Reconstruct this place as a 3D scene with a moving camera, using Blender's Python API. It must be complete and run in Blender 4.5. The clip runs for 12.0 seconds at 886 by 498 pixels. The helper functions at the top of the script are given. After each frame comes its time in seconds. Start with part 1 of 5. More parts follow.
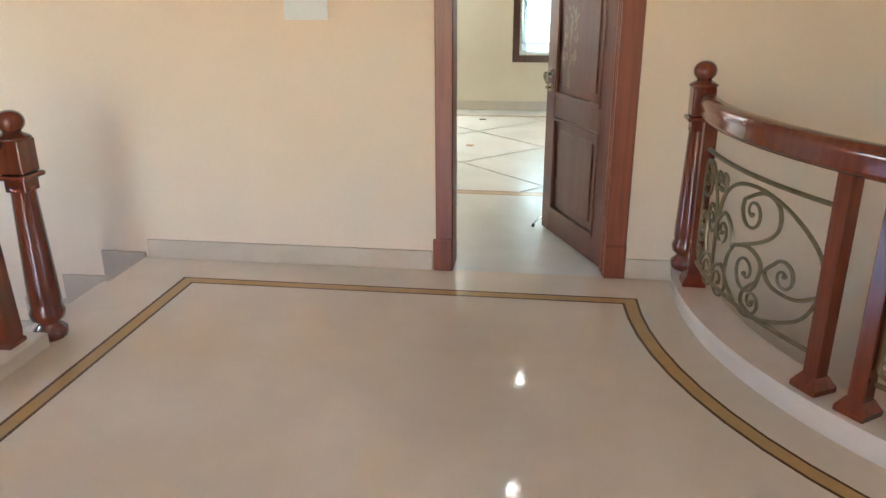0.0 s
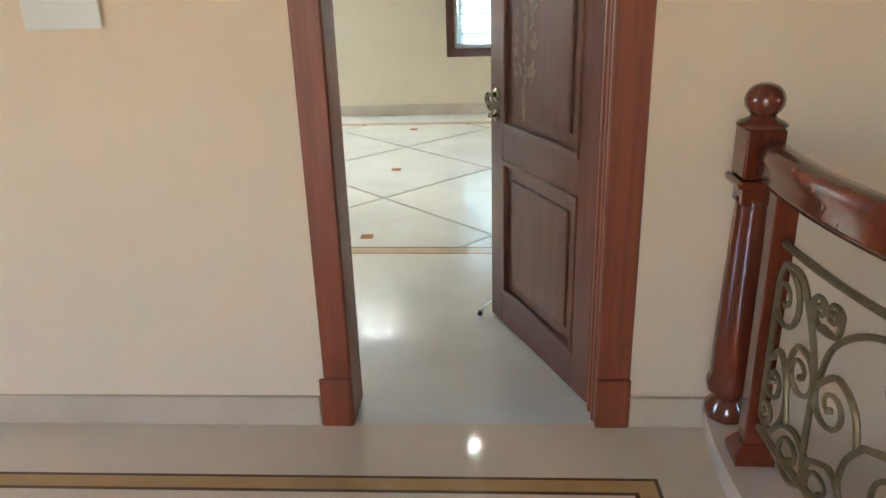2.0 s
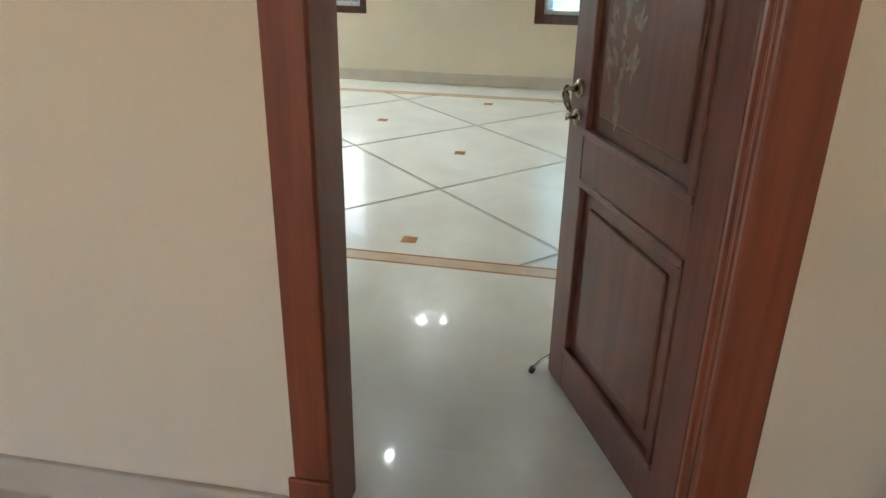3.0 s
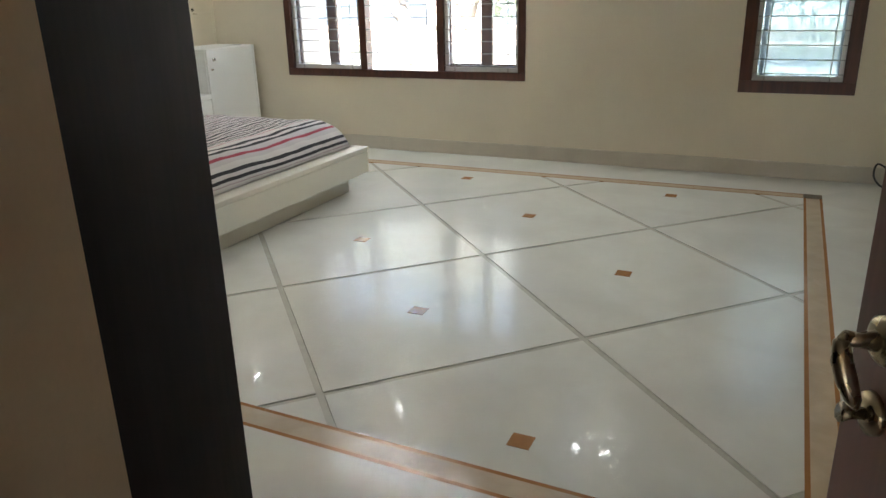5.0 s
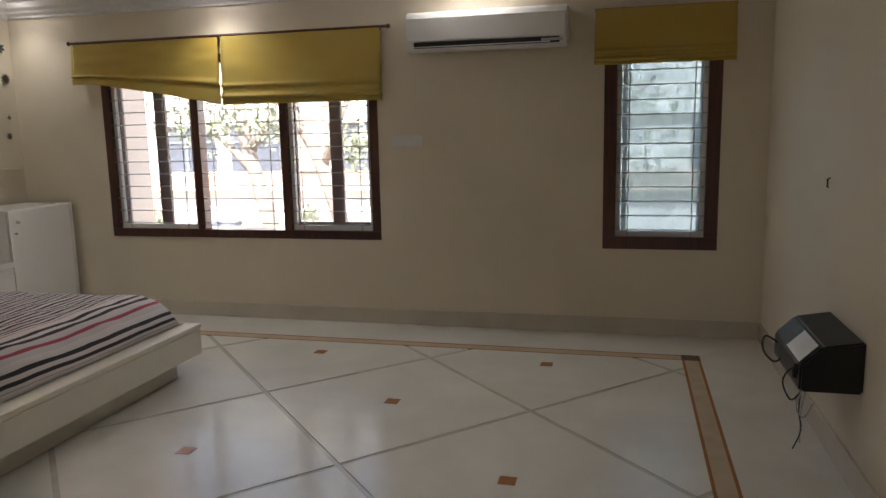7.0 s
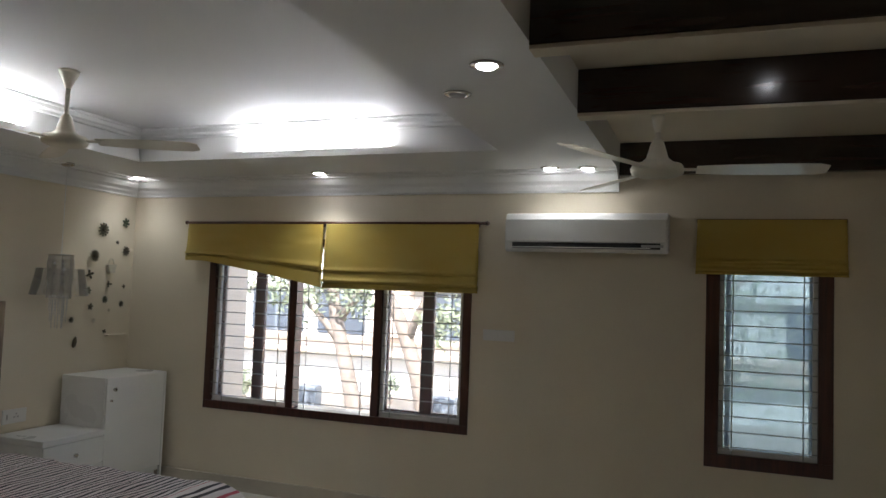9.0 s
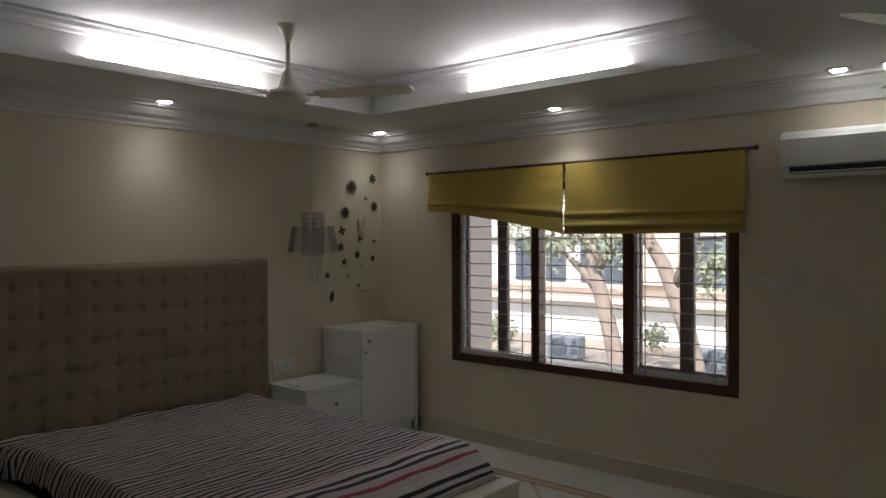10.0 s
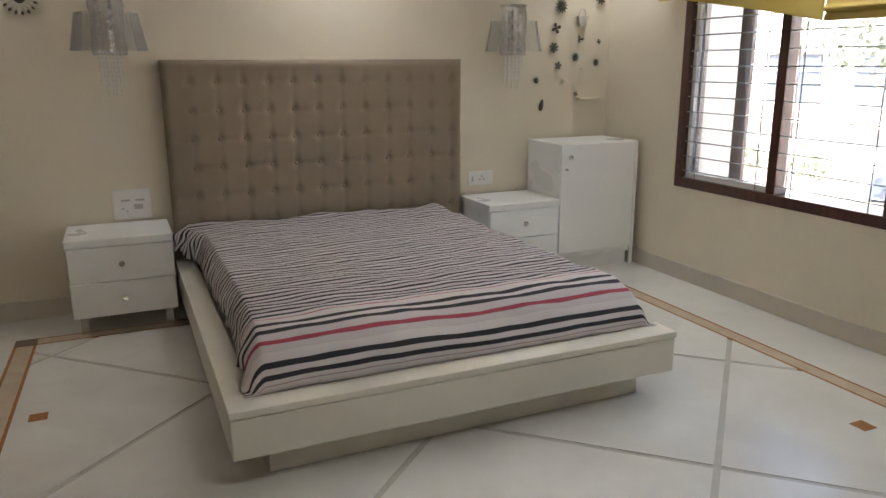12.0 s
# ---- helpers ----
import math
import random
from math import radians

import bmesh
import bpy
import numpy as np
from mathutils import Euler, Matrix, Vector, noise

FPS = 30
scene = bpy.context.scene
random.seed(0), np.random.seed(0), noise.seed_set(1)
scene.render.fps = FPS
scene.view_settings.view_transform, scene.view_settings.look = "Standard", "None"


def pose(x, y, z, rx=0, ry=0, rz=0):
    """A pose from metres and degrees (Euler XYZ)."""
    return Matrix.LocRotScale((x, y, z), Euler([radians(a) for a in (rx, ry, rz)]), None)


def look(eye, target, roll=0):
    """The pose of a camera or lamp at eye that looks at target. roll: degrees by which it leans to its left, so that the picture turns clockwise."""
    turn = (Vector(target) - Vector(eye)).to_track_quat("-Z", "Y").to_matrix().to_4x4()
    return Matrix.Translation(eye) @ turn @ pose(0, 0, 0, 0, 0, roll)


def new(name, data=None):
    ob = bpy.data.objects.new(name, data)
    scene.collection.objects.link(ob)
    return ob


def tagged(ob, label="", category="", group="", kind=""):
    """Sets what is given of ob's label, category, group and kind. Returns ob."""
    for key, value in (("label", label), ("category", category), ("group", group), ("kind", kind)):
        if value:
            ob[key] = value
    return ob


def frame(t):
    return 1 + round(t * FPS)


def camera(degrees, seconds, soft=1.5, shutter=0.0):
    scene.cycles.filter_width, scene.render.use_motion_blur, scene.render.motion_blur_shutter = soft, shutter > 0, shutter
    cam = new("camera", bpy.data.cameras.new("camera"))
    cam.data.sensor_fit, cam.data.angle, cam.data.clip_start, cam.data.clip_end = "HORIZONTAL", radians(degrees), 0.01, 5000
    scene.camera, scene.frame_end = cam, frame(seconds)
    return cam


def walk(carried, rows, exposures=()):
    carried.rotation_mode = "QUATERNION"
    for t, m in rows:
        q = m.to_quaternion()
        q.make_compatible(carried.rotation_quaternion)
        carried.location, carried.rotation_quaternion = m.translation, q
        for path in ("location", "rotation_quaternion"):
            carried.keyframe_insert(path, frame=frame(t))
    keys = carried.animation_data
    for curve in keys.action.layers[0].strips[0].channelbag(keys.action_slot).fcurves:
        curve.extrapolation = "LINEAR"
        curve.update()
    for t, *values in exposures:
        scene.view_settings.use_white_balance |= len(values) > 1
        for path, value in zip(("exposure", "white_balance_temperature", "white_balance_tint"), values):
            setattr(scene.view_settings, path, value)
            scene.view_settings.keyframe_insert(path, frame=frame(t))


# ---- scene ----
cam = camera(62.1, 12.0)
PATH = [
    (0, (0.046, -3.832, 1.488), (-0.205, -1.963, 0.822), -0.2),
    (0.5, (0.057, -3.467, 1.488), (-0.131, -1.584, 0.842), 0.1),
    (1, (0.072, -3.026, 1.466), (-0.118, -1.158, 0.777), -1.3),
    (1.5, (0.081, -2.599, 1.469), (-0.139, -0.745, 0.752), -0.8),
    (2, (0.05, -2.172, 1.473), (-0.068, -0.305, 0.764), -1.7),
    (2.5, (0.085, -1.758, 1.446), (-0.138, 0.085, 0.703), -1.7),
    (2.7, (0.086, -1.597, 1.438), (-0.167, 0.22, 0.64), -0.4),
    (4.3, (0.07, -0.38, 1.32), (-0.593, 1.347, 0.56), 0.9),
    (4.5, (0.065, -0.273, 1.326), (-0.643, 1.455, 0.61), 0.5),
    (5, (-0.026, 0.024, 1.345), (-0.826, 1.735, 0.685), -1.4),
    (5.5, (-0.075, 0.284, 1.349), (-1.125, 1.889, 0.782), -2.0),
    (6, (-0.147, 0.497, 1.381), (-1.285, 2.069, 0.899), -1.9),
    (6.5, (-0.213, 0.614, 1.405), (-0.984, 2.413, 0.995), -2.8),
    (7, (-0.206, 0.654, 1.442), (-0.684, 2.57, 1.125), -1.2),
    (7.2, (-0.202, 0.624, 1.471), (-0.637, 2.568, 1.294), -0.4),
    (8.8, (-0.302, 0.637, 1.678), (-0.9, 2.54, 1.827), 1.5),
    (9, (-0.328, 0.685, 1.676), (-1.013, 2.561, 1.792), 2.1),
    (9.5, (-0.373, 0.928, 1.676), (-1.325, 2.684, 1.781), -0.0),
    (10, (-0.392, 1.205, 1.651), (-1.697, 2.72, 1.62), -0.3),
    (10.5, (-0.463, 1.465, 1.605), (-2.045, 2.686, 1.539), -1.1),
    (11, (-0.439, 1.806, 1.567), (-2.143, 2.818, 1.299), -1.3),
    (11.5, (-0.307, 2.07, 1.495), (-2.084, 2.874, 1.055), -0.9),
    (12, (-0.318, 2.359, 1.462), (-2.095, 3.138, 0.975), -0.3),
]
EXPO = [(0.0, 4.62, 6000, 6), (1.0, 4.62, 5950, 6), (2.0, 4.45, 5850, 5), (2.5, 4.3, 5800, 3), (4.3, 3.4, 5850, 3), (4.5, 3.35, 5900, 3), (5.0, 3.1, 6050, 8),
        (5.5, 2.75, 6100, 10), (6.0, 2.45, 6100, 12), (6.5, 2.18, 6400, 17), (7.0, 2.05, 6600, 19), (7.2, 1.95, 6600, 19), (8.8, 1.6, 6050, 13),
        (9.0, 1.62, 6030, 13), (9.5, 1.33, 6300, 15), (10.0, 0.8, 6350, 16), (10.5, 0.85, 6400, 17), (11.0, 2.08, 6200, 17), (11.5, 2.52, 6180, 16), (12.0, 2.83, 6180, 16)]
# exposure follows the clip's own brightening and darkening
walk(cam, [(t, look(*p)) for t, *p in PATH], exposures=EXPO)

# ---- world and daylight ----
world = bpy.data.worlds.new("sky")
scene.world = world
world.use_nodes = True
wn = world.node_tree
sky = wn.nodes.new("ShaderNodeTexSky")
sky.sky_type = "NISHITA"
sky.sun_disc = False
sky.sun_elevation = radians(48)
sky.sun_rotation = radians(165)
wn.nodes["Background"].inputs["Strength"].default_value = 0.15
wn.links.new(sky.outputs[0], wn.nodes["Background"].inputs["Color"])
sun = new("sun", bpy.data.lights.new("sun", "SUN"))
sun.data.energy = 5.0
sun.data.angle = radians(0.5)
sun.data.color = (1.0, 0.95, 0.87)
sun.matrix_basis = look((2.6, -9.6, 11), (0, 0, 0))


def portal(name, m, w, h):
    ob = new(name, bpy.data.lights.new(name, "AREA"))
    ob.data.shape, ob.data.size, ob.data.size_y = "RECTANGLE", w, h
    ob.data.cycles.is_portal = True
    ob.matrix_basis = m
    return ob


portal("window_portal", pose(-3.14, 6.2, 1.33, -90), 2.4, 1.5)
portal("narrow_portal", pose(0.03, 6.2, 1.3, -90), 0.8, 1.5)
# these three sit in unseen hall openings, added to light the hall
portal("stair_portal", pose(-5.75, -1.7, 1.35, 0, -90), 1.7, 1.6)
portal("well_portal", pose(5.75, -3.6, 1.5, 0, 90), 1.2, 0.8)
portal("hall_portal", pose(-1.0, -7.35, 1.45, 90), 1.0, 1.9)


def downlight_lamp(x, y, z, watts, col=(1.0, 0.97, 0.92), cone=85):
    ob = new("downlight_lamp", bpy.data.lights.new("downlight_lamp", "SPOT"))
    ob.data.energy, ob.data.spot_size, ob.data.spot_blend = watts, radians(cone), 1.0
    ob.data.shadow_soft_size, ob.data.color = 0.013, col
    ob.matrix_basis = pose(x, y, z)
    return ob


# the last one is unseen, assumed as the next in the west row
SPOTS = [(-4.88, 5.60, 2.55), (-3.15, 5.60, 2.55), (-1.37, 5.61, 2.55), (-1.12, 5.64, 2.55),
         (-1.145, 3.335, 2.55), (-4.88, 3.66, 2.55), (-4.88, 1.70, 2.55)]
BAY_SPOTS = [(-0.08, 3.65, 2.745), (-0.08, 1.69, 2.745)]
for s in SPOTS:
    downlight_lamp(s[0], s[1], s[2] - 0.026, 0.6 if s[1] < 2 else 2.4 if s[0] < -4 else 5 if s[0] < -1.5 or s[1] < 5 else 1.5, (0.97, 1.0, 0.95), cone=112)
for s, w, c in zip(BAY_SPOTS, (0.45, 0.6), (60, 70)):
    downlight_lamp(s[0], s[1], s[2] - 0.026, w, cone=c)


# ---- materials ----
def mat(name, base, rough=0.5, metal=0.0, var=0.12, scale=6.0, fine=60.0, bump=0.02, coat=0.0, tint=None, rvar=0.1):
    """A surface with colour and gloss that vary at two scales, and a fine relief."""
    m = bpy.data.materials.new(name)
    m.use_nodes = True
    n, k = m.node_tree.nodes, m.node_tree.links
    b = n["Principled BSDF"]
    geo = n.new("ShaderNodeTexCoord")
    big, small = n.new("ShaderNodeTexNoise"), n.new("ShaderNodeTexNoise")
    big.inputs["Scale"].default_value, small.inputs["Scale"].default_value = scale, fine
    big.inputs["Detail"].default_value, small.inputs["Detail"].default_value = 4, 3
    for t in (big, small):
        k.new(geo.outputs["Object"], t.inputs["Vector"])
    add = n.new("ShaderNodeMath")
    add.operation = "MULTIPLY_ADD"
    add.inputs[1].default_value = 0.35
    k.new(small.outputs["Fac"], add.inputs[0])
    k.new(big.outputs["Fac"], add.inputs[2])
    ramp = n.new("ShaderNodeValToRGB")
    other = tint or [c * (1 - var) for c in base]
    ramp.color_ramp.elements[0].position, ramp.color_ramp.elements[1].position = 0.45, 0.95
    ramp.color_ramp.elements[0].color = (*other, 1)
    ramp.color_ramp.elements[1].color = (*base, 1)
    k.new(add.outputs[0], ramp.inputs[0])
    k.new(ramp.outputs[0], b.inputs["Base Color"])
    r = n.new("ShaderNodeMapRange")
    r.inputs["To Min"].default_value, r.inputs["To Max"].default_value = max(rough - rvar, 0.02), rough + rvar
    k.new(big.outputs["Fac"], r.inputs["Value"])
    k.new(r.outputs[0], b.inputs["Roughness"])
    b.inputs["Metallic"].default_value = metal
    b.inputs["Coat Weight"].default_value = coat
    b.inputs["Coat Roughness"].default_value = 0.16
    if bump:
        bp = n.new("ShaderNodeBump")
        bp.inputs["Strength"].default_value, bp.inputs["Distance"].default_value = bump * 10, 0.002
        k.new(small.outputs["Fac"], bp.inputs["Height"])
        k.new(bp.outputs[0], b.inputs["Normal"])
    return m


def wood(name, dark, light, rough=0.3, coat=0.5, grain=9.0, axis="Z"):
    """Stained timber with grain that runs along an axis."""
    m = mat(name, light, rough, coat=coat, bump=0.0, rvar=0.04)
    n, k = m.node_tree.nodes, m.node_tree.links
    b = n["Principled BSDF"]
    geo, mp = n.new("ShaderNodeTexCoord"), n.new("ShaderNodeMapping")
    mp.inputs["Scale"].default_value = {"Z": (grain, grain, grain * 0.06), "Y": (grain, grain * 0.06, grain), "X": (grain * 0.06, grain, grain)}[axis]
    k.new(geo.outputs["Object"], mp.inputs["Vector"])
    noi = n.new("ShaderNodeTexNoise")
    noi.inputs["Scale"].default_value, noi.inputs["Detail"].default_value, noi.inputs["Distortion"].default_value = 4.0, 7, 0.6
    k.new(mp.outputs[0], noi.inputs["Vector"])
    ramp = n.new("ShaderNodeValToRGB")
    ramp.color_ramp.elements[0].position, ramp.color_ramp.elements[1].position = 0.3, 0.72
    ramp.color_ramp.elements[0].color, ramp.color_ramp.elements[1].color = (*dark, 1), (*light, 1)
    k.new(noi.outputs["Fac"], ramp.inputs[0])
    k.new(ramp.outputs[0], b.inputs["Base Color"])
    bp = n.new("ShaderNodeBump")
    bp.inputs["Strength"].default_value, bp.inputs["Distance"].default_value = 0.03, 0.002
    k.new(noi.outputs["Fac"], bp.inputs["Height"])
    k.new(bp.outputs[0], b.inputs["Normal"])
    return m


def marble(name, base, vein, rough=0.12, scale=1.3):
    """Polished stone: cloudy ground, faint veins, each slab a little different."""
    m = mat(name, base, rough, bump=0.0, rvar=0.03)
    n, k = m.node_tree.nodes, m.node_tree.links
    b = n["Principled BSDF"]
    geo, info = n.new("ShaderNodeTexCoord"), n.new("ShaderNodeObjectInfo")
    off = n.new("ShaderNodeVectorMath")
    off.operation = "MULTIPLY_ADD"
    off.inputs[1].default_value = (1, 1, 1)
    k.new(geo.outputs["Object"], off.inputs[0])
    k.new(info.outputs["Random"], off.inputs[2])
    cloud, veins = n.new("ShaderNodeTexNoise"), n.new("ShaderNodeTexNoise")
    cloud.inputs["Scale"].default_value, cloud.inputs["Detail"].default_value = scale * 1.6, 6
    veins.inputs["Scale"].default_value, veins.inputs["Detail"].default_value, veins.inputs["Distortion"].default_value = scale, 6, 0.7
    for t in (cloud, veins):
        k.new(off.outputs[0], t.inputs["Vector"])
    v = n.new("ShaderNodeMath")
    v.operation = "SUBTRACT"
    v.inputs[1].default_value = 0.5
    k.new(veins.outputs["Fac"], v.inputs[0])
    a = n.new("ShaderNodeMath")
    a.operation = "ABSOLUTE"
    k.new(v.outputs[0], a.inputs[0])
    mr = n.new("ShaderNodeMapRange")
    mr.inputs["From Max"].default_value, mr.inputs["To Min"].default_value, mr.inputs["To Max"].default_value = 0.09, 0.22, 0.0
    k.new(a.outputs[0], mr.inputs["Value"])
    ramp = n.new("ShaderNodeValToRGB")
    ramp.color_ramp.elements[0].position, ramp.color_ramp.elements[1].position = 0.3, 0.7
    ramp.color_ramp.elements[0].color = (*[c * 0.86 for c in base], 1)
    ramp.color_ramp.elements[1].color = (*base, 1)
    k.new(cloud.outputs["Fac"], ramp.inputs[0])
    mix = n.new("ShaderNodeMix")
    mix.data_type = "RGBA"
    mix.inputs["B"].default_value = (*vein, 1)
    k.new(mr.outputs[0], mix.inputs["Factor"])
    k.new(ramp.outputs[0], mix.inputs["A"])
    k.new(mix.outputs["Result"], b.inputs["Base Color"])
    return m


def glassy(name, tint=(1, 1, 1), rough=0.0, haze=0.0, cloud=(0.7, 0.7, 0.7), ior=1.35):
    """A thin pane: mostly clear, with a sheen that grows at a flat angle."""
    m = bpy.data.materials.new(name)
    m.use_nodes = True
    n, k = m.node_tree.nodes, m.node_tree.links
    out = n["Material Output"]
    n.remove(n["Principled BSDF"])
    tr, gl, mix, fr = n.new("ShaderNodeBsdfTransparent"), n.new("ShaderNodeBsdfGlossy"), n.new("ShaderNodeMixShader"), n.new("ShaderNodeFresnel")
    tr.inputs["Color"].default_value = (*tint, 1)
    gl.inputs["Roughness"].default_value = rough
    fr.inputs["IOR"].default_value = ior
    k.new(fr.outputs[0], mix.inputs[0])
    k.new(tr.outputs[0], mix.inputs[1])
    k.new(gl.outputs[0], mix.inputs[2])
    top = mix.outputs[0]
    if haze:
        tl, df, both, last = n.new("ShaderNodeBsdfTranslucent"), n.new("ShaderNodeBsdfDiffuse"), n.new("ShaderNodeMixShader"), n.new("ShaderNodeMixShader")
        noi = n.new("ShaderNodeTexNoise")
        noi.inputs["Scale"].default_value = 5.0
        mr = n.new("ShaderNodeMapRange")
        mr.inputs["To Min"].default_value, mr.inputs["To Max"].default_value = haze * 0.75, haze * 1.25
        k.new(noi.outputs["Fac"], mr.inputs["Value"])
        for t in (tl, df):
            t.inputs["Color"].default_value = (*cloud, 1)
        both.inputs[0].default_value = 0.4
        k.new(tl.outputs[0], both.inputs[1])
        k.new(df.outputs[0], both.inputs[2])
        k.new(mr.outputs[0], last.inputs[0])
        k.new(top, last.inputs[1])
        k.new(both.outputs[0], last.inputs[2])
        top = last.outputs[0]
    k.new(top, out.inputs["Surface"])
    return m


def glow(name, col, strength):
    m = bpy.data.materials.new(name)
    m.use_nodes = True
    b = m.node_tree.nodes["Principled BSDF"]
    b.inputs["Base Color"].default_value = (0.8, 0.8, 0.8, 1)
    b.inputs["Emission Color"].default_value = (*col, 1)
    b.inputs["Emission Strength"].default_value = strength
    return m


CREAM = mat("cream_wall_paint", (0.77, 0.69, 0.54), 0.55, var=0.12, scale=0.9, fine=140, bump=0.012)
HALLW = mat("hall_wall_paint", (0.78, 0.61, 0.44), 0.55, var=0.09, scale=0.9, fine=140, bump=0.012)
TANFACING = mat("tan_reveal_facing", (0.60, 0.44, 0.27), 0.55, var=0.12, scale=2, fine=140, bump=0.012)
WHITE = mat("white_ceiling_paint", (0.79, 0.79, 0.78), 0.6, var=0.04, scale=0.9, fine=120, bump=0.01)
PLASTER = mat("cream_ceiling_plaster", (0.70, 0.62, 0.48), 0.6, var=0.06, scale=1.2, fine=120, bump=0.01)
ROOMMARBLE = marble("white_marble", (0.70, 0.683, 0.62), (0.56, 0.52, 0.455), 0.24)
ROOMMARBLE.node_tree.nodes["Principled BSDF"].inputs["Specular IOR Level"].default_value = 0.3
ROOMMARBLE.node_tree.nodes["Principled BSDF"].inputs["Coat Weight"].default_value = 0.22
ROOMMARBLE.node_tree.nodes["Principled BSDF"].inputs["Coat Roughness"].default_value = 0.05
rip, rbump = ROOMMARBLE.node_tree.nodes.new("ShaderNodeTexNoise"), ROOMMARBLE.node_tree.nodes.new("ShaderNodeBump")
rip.inputs["Scale"].default_value, rip.inputs["Detail"].default_value = 22.0, 3
rbump.inputs["Strength"].default_value, rbump.inputs["Distance"].default_value = 0.2, 0.0006
ROOMMARBLE.node_tree.links.new(rip.outputs["Fac"], rbump.inputs["Height"])
ROOMMARBLE.node_tree.links.new(rbump.outputs[0], ROOMMARBLE.node_tree.nodes["Principled BSDF"].inputs["Normal"])
HALLMARBLE = marble("beige_marble", (0.74, 0.60, 0.45), (0.62, 0.48, 0.34), 0.06)
SKIRT = marble("skirting_marble", (0.63, 0.57, 0.47), (0.52, 0.46, 0.38), 0.2, 2.5)
KERB = marble("pink_kerb_marble", (0.66, 0.54, 0.45), (0.54, 0.42, 0.34), 0.14, 2.0)
HALLSKIRT = marble("beige_skirting_marble", (0.62, 0.49, 0.37), (0.52, 0.40, 0.30), 0.2, 2.5)
INLAY = marble("grey_inlay_stone", (0.53, 0.50, 0.43), (0.36, 0.33, 0.28), 0.16, 5.0)
TAN = marble("tan_border_stone", (0.56, 0.44, 0.31), (0.42, 0.31, 0.2), 0.16, 6.0)
OCHRE = marble("ochre_border_stone", (0.50, 0.30, 0.12), (0.36, 0.2, 0.08), 0.16, 6.0)
RUST = marble("rust_inlay_stone", (0.36, 0.17, 0.06), (0.26, 0.11, 0.04), 0.16, 8.0)
BROWNLINE = marble("dark_brown_line_stone", (0.12, 0.07, 0.035), (0.07, 0.04, 0.02), 0.18, 8.0)
REDWOOD = wood("polished_red_wood", (0.105, 0.020, 0.009), (0.165, 0.034, 0.014), 0.15, 0.6)
JAMBWOOD = wood("satin_red_wood", (0.16, 0.034, 0.012), (0.25, 0.058, 0.020), 0.40, 0.1)
LEAFWOOD = wood("brown_door_wood", (0.105, 0.028, 0.015), (0.165, 0.050, 0.028), 0.36, 0.3)
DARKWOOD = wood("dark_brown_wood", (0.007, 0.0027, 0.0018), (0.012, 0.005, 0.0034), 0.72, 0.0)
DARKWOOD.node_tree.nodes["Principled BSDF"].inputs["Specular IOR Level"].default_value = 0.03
BEAMWOOD = wood("dark_beam_wood", (0.020, 0.009, 0.006), (0.042, 0.02, 0.013), 0.22, 0.5, axis="X")
FRAMEWOOD = wood("window_frame_wood", (0.045, 0.014, 0.008), (0.10, 0.03, 0.016), 0.35, 0.3)
ALU = mat("white_aluminium", (0.72, 0.72, 0.70), 0.35, var=0.05, scale=8, bump=0.0)
LACQ = mat("white_lacquer", (0.80, 0.80, 0.77), 0.3, var=0.04, scale=2, fine=40, bump=0.004, coat=0.3)
IVORY = mat("ivory_lacquer", (0.76, 0.71, 0.59), 0.32, var=0.05, scale=2, fine=40, bump=0.004, coat=0.3)
CHROME = mat("brushed_chrome", (0.62, 0.60, 0.56), 0.22, 1.0, var=0.1, scale=30, bump=0.0)
BRASS = mat("antique_brass", (0.46, 0.38, 0.26), 0.28, 1.0, var=0.3, scale=40, bump=0.0)
IRON = mat("antique_bronze_iron", (0.25, 0.18, 0.095), 0.42, 0.7, var=0.35, scale=25, bump=0.02)
TAUPE = mat("taupe_upholstery", (0.28, 0.22, 0.148), 0.85, var=0.15, scale=5, fine=350, bump=0.05)
PLASTIC = mat("white_plastic", (0.78, 0.77, 0.73), 0.35, var=0.04, bump=0.0)
GREYPL = mat("grey_plastic", (0.47, 0.46, 0.44), 0.4, bump=0.0)
BLACK = mat("black_plastic", (0.012, 0.012, 0.013), 0.4, var=0.3, bump=0.0)
DARKCLOTH = mat("black_mattress_cloth", (0.018, 0.016, 0.018), 0.9, var=0.2, fine=300, bump=0.04)
YELLOW = mat("mustard_blind_cloth", (0.50, 0.335, 0.05), 0.75, tint=(0.47, 0.365, 0.09), scale=2.5, fine=260, bump=0.05)
PAPER = mat("white_paper", (0.8, 0.82, 0.82), 0.6, bump=0.01)
PETAL = mat("bronze_petals", (0.10, 0.085, 0.05), 0.5, 0.3, var=0.5, scale=40, bump=0.02)
GREENP = mat("green_petals", (0.07, 0.09, 0.05), 0.5, 0.2, var=0.5, scale=40, bump=0.02)
PALEP = mat("pale_petals", (0.62, 0.58, 0.46), 0.5, var=0.2, scale=40, bump=0.02)
ROD = mat("steel_grille_rod", (0.40, 0.40, 0.38), 0.45, 0.2, var=0.2, scale=20, bump=0.0)
# slight haze in these panes imitates the washed-out glare from outside
PANE = glassy("glare_hazed_glass", haze=0.07, cloud=(0.85, 0.87, 0.88))
DUSTY = glassy("dusty_blue_glass", (0.50, 0.58, 0.61), 0.1, haze=0.42, cloud=(0.46, 0.53, 0.56))
SHEER = glassy("sheer_acrylic", (0.97, 0.97, 0.97), 0.2, haze=0.06, cloud=(0.9, 0.89, 0.86), ior=1.12)
CRUMPLE = glassy("crumpled_acrylic", (0.93, 0.93, 0.93), 0.08, haze=0.10, cloud=(0.9, 0.9, 0.88), ior=1.3)
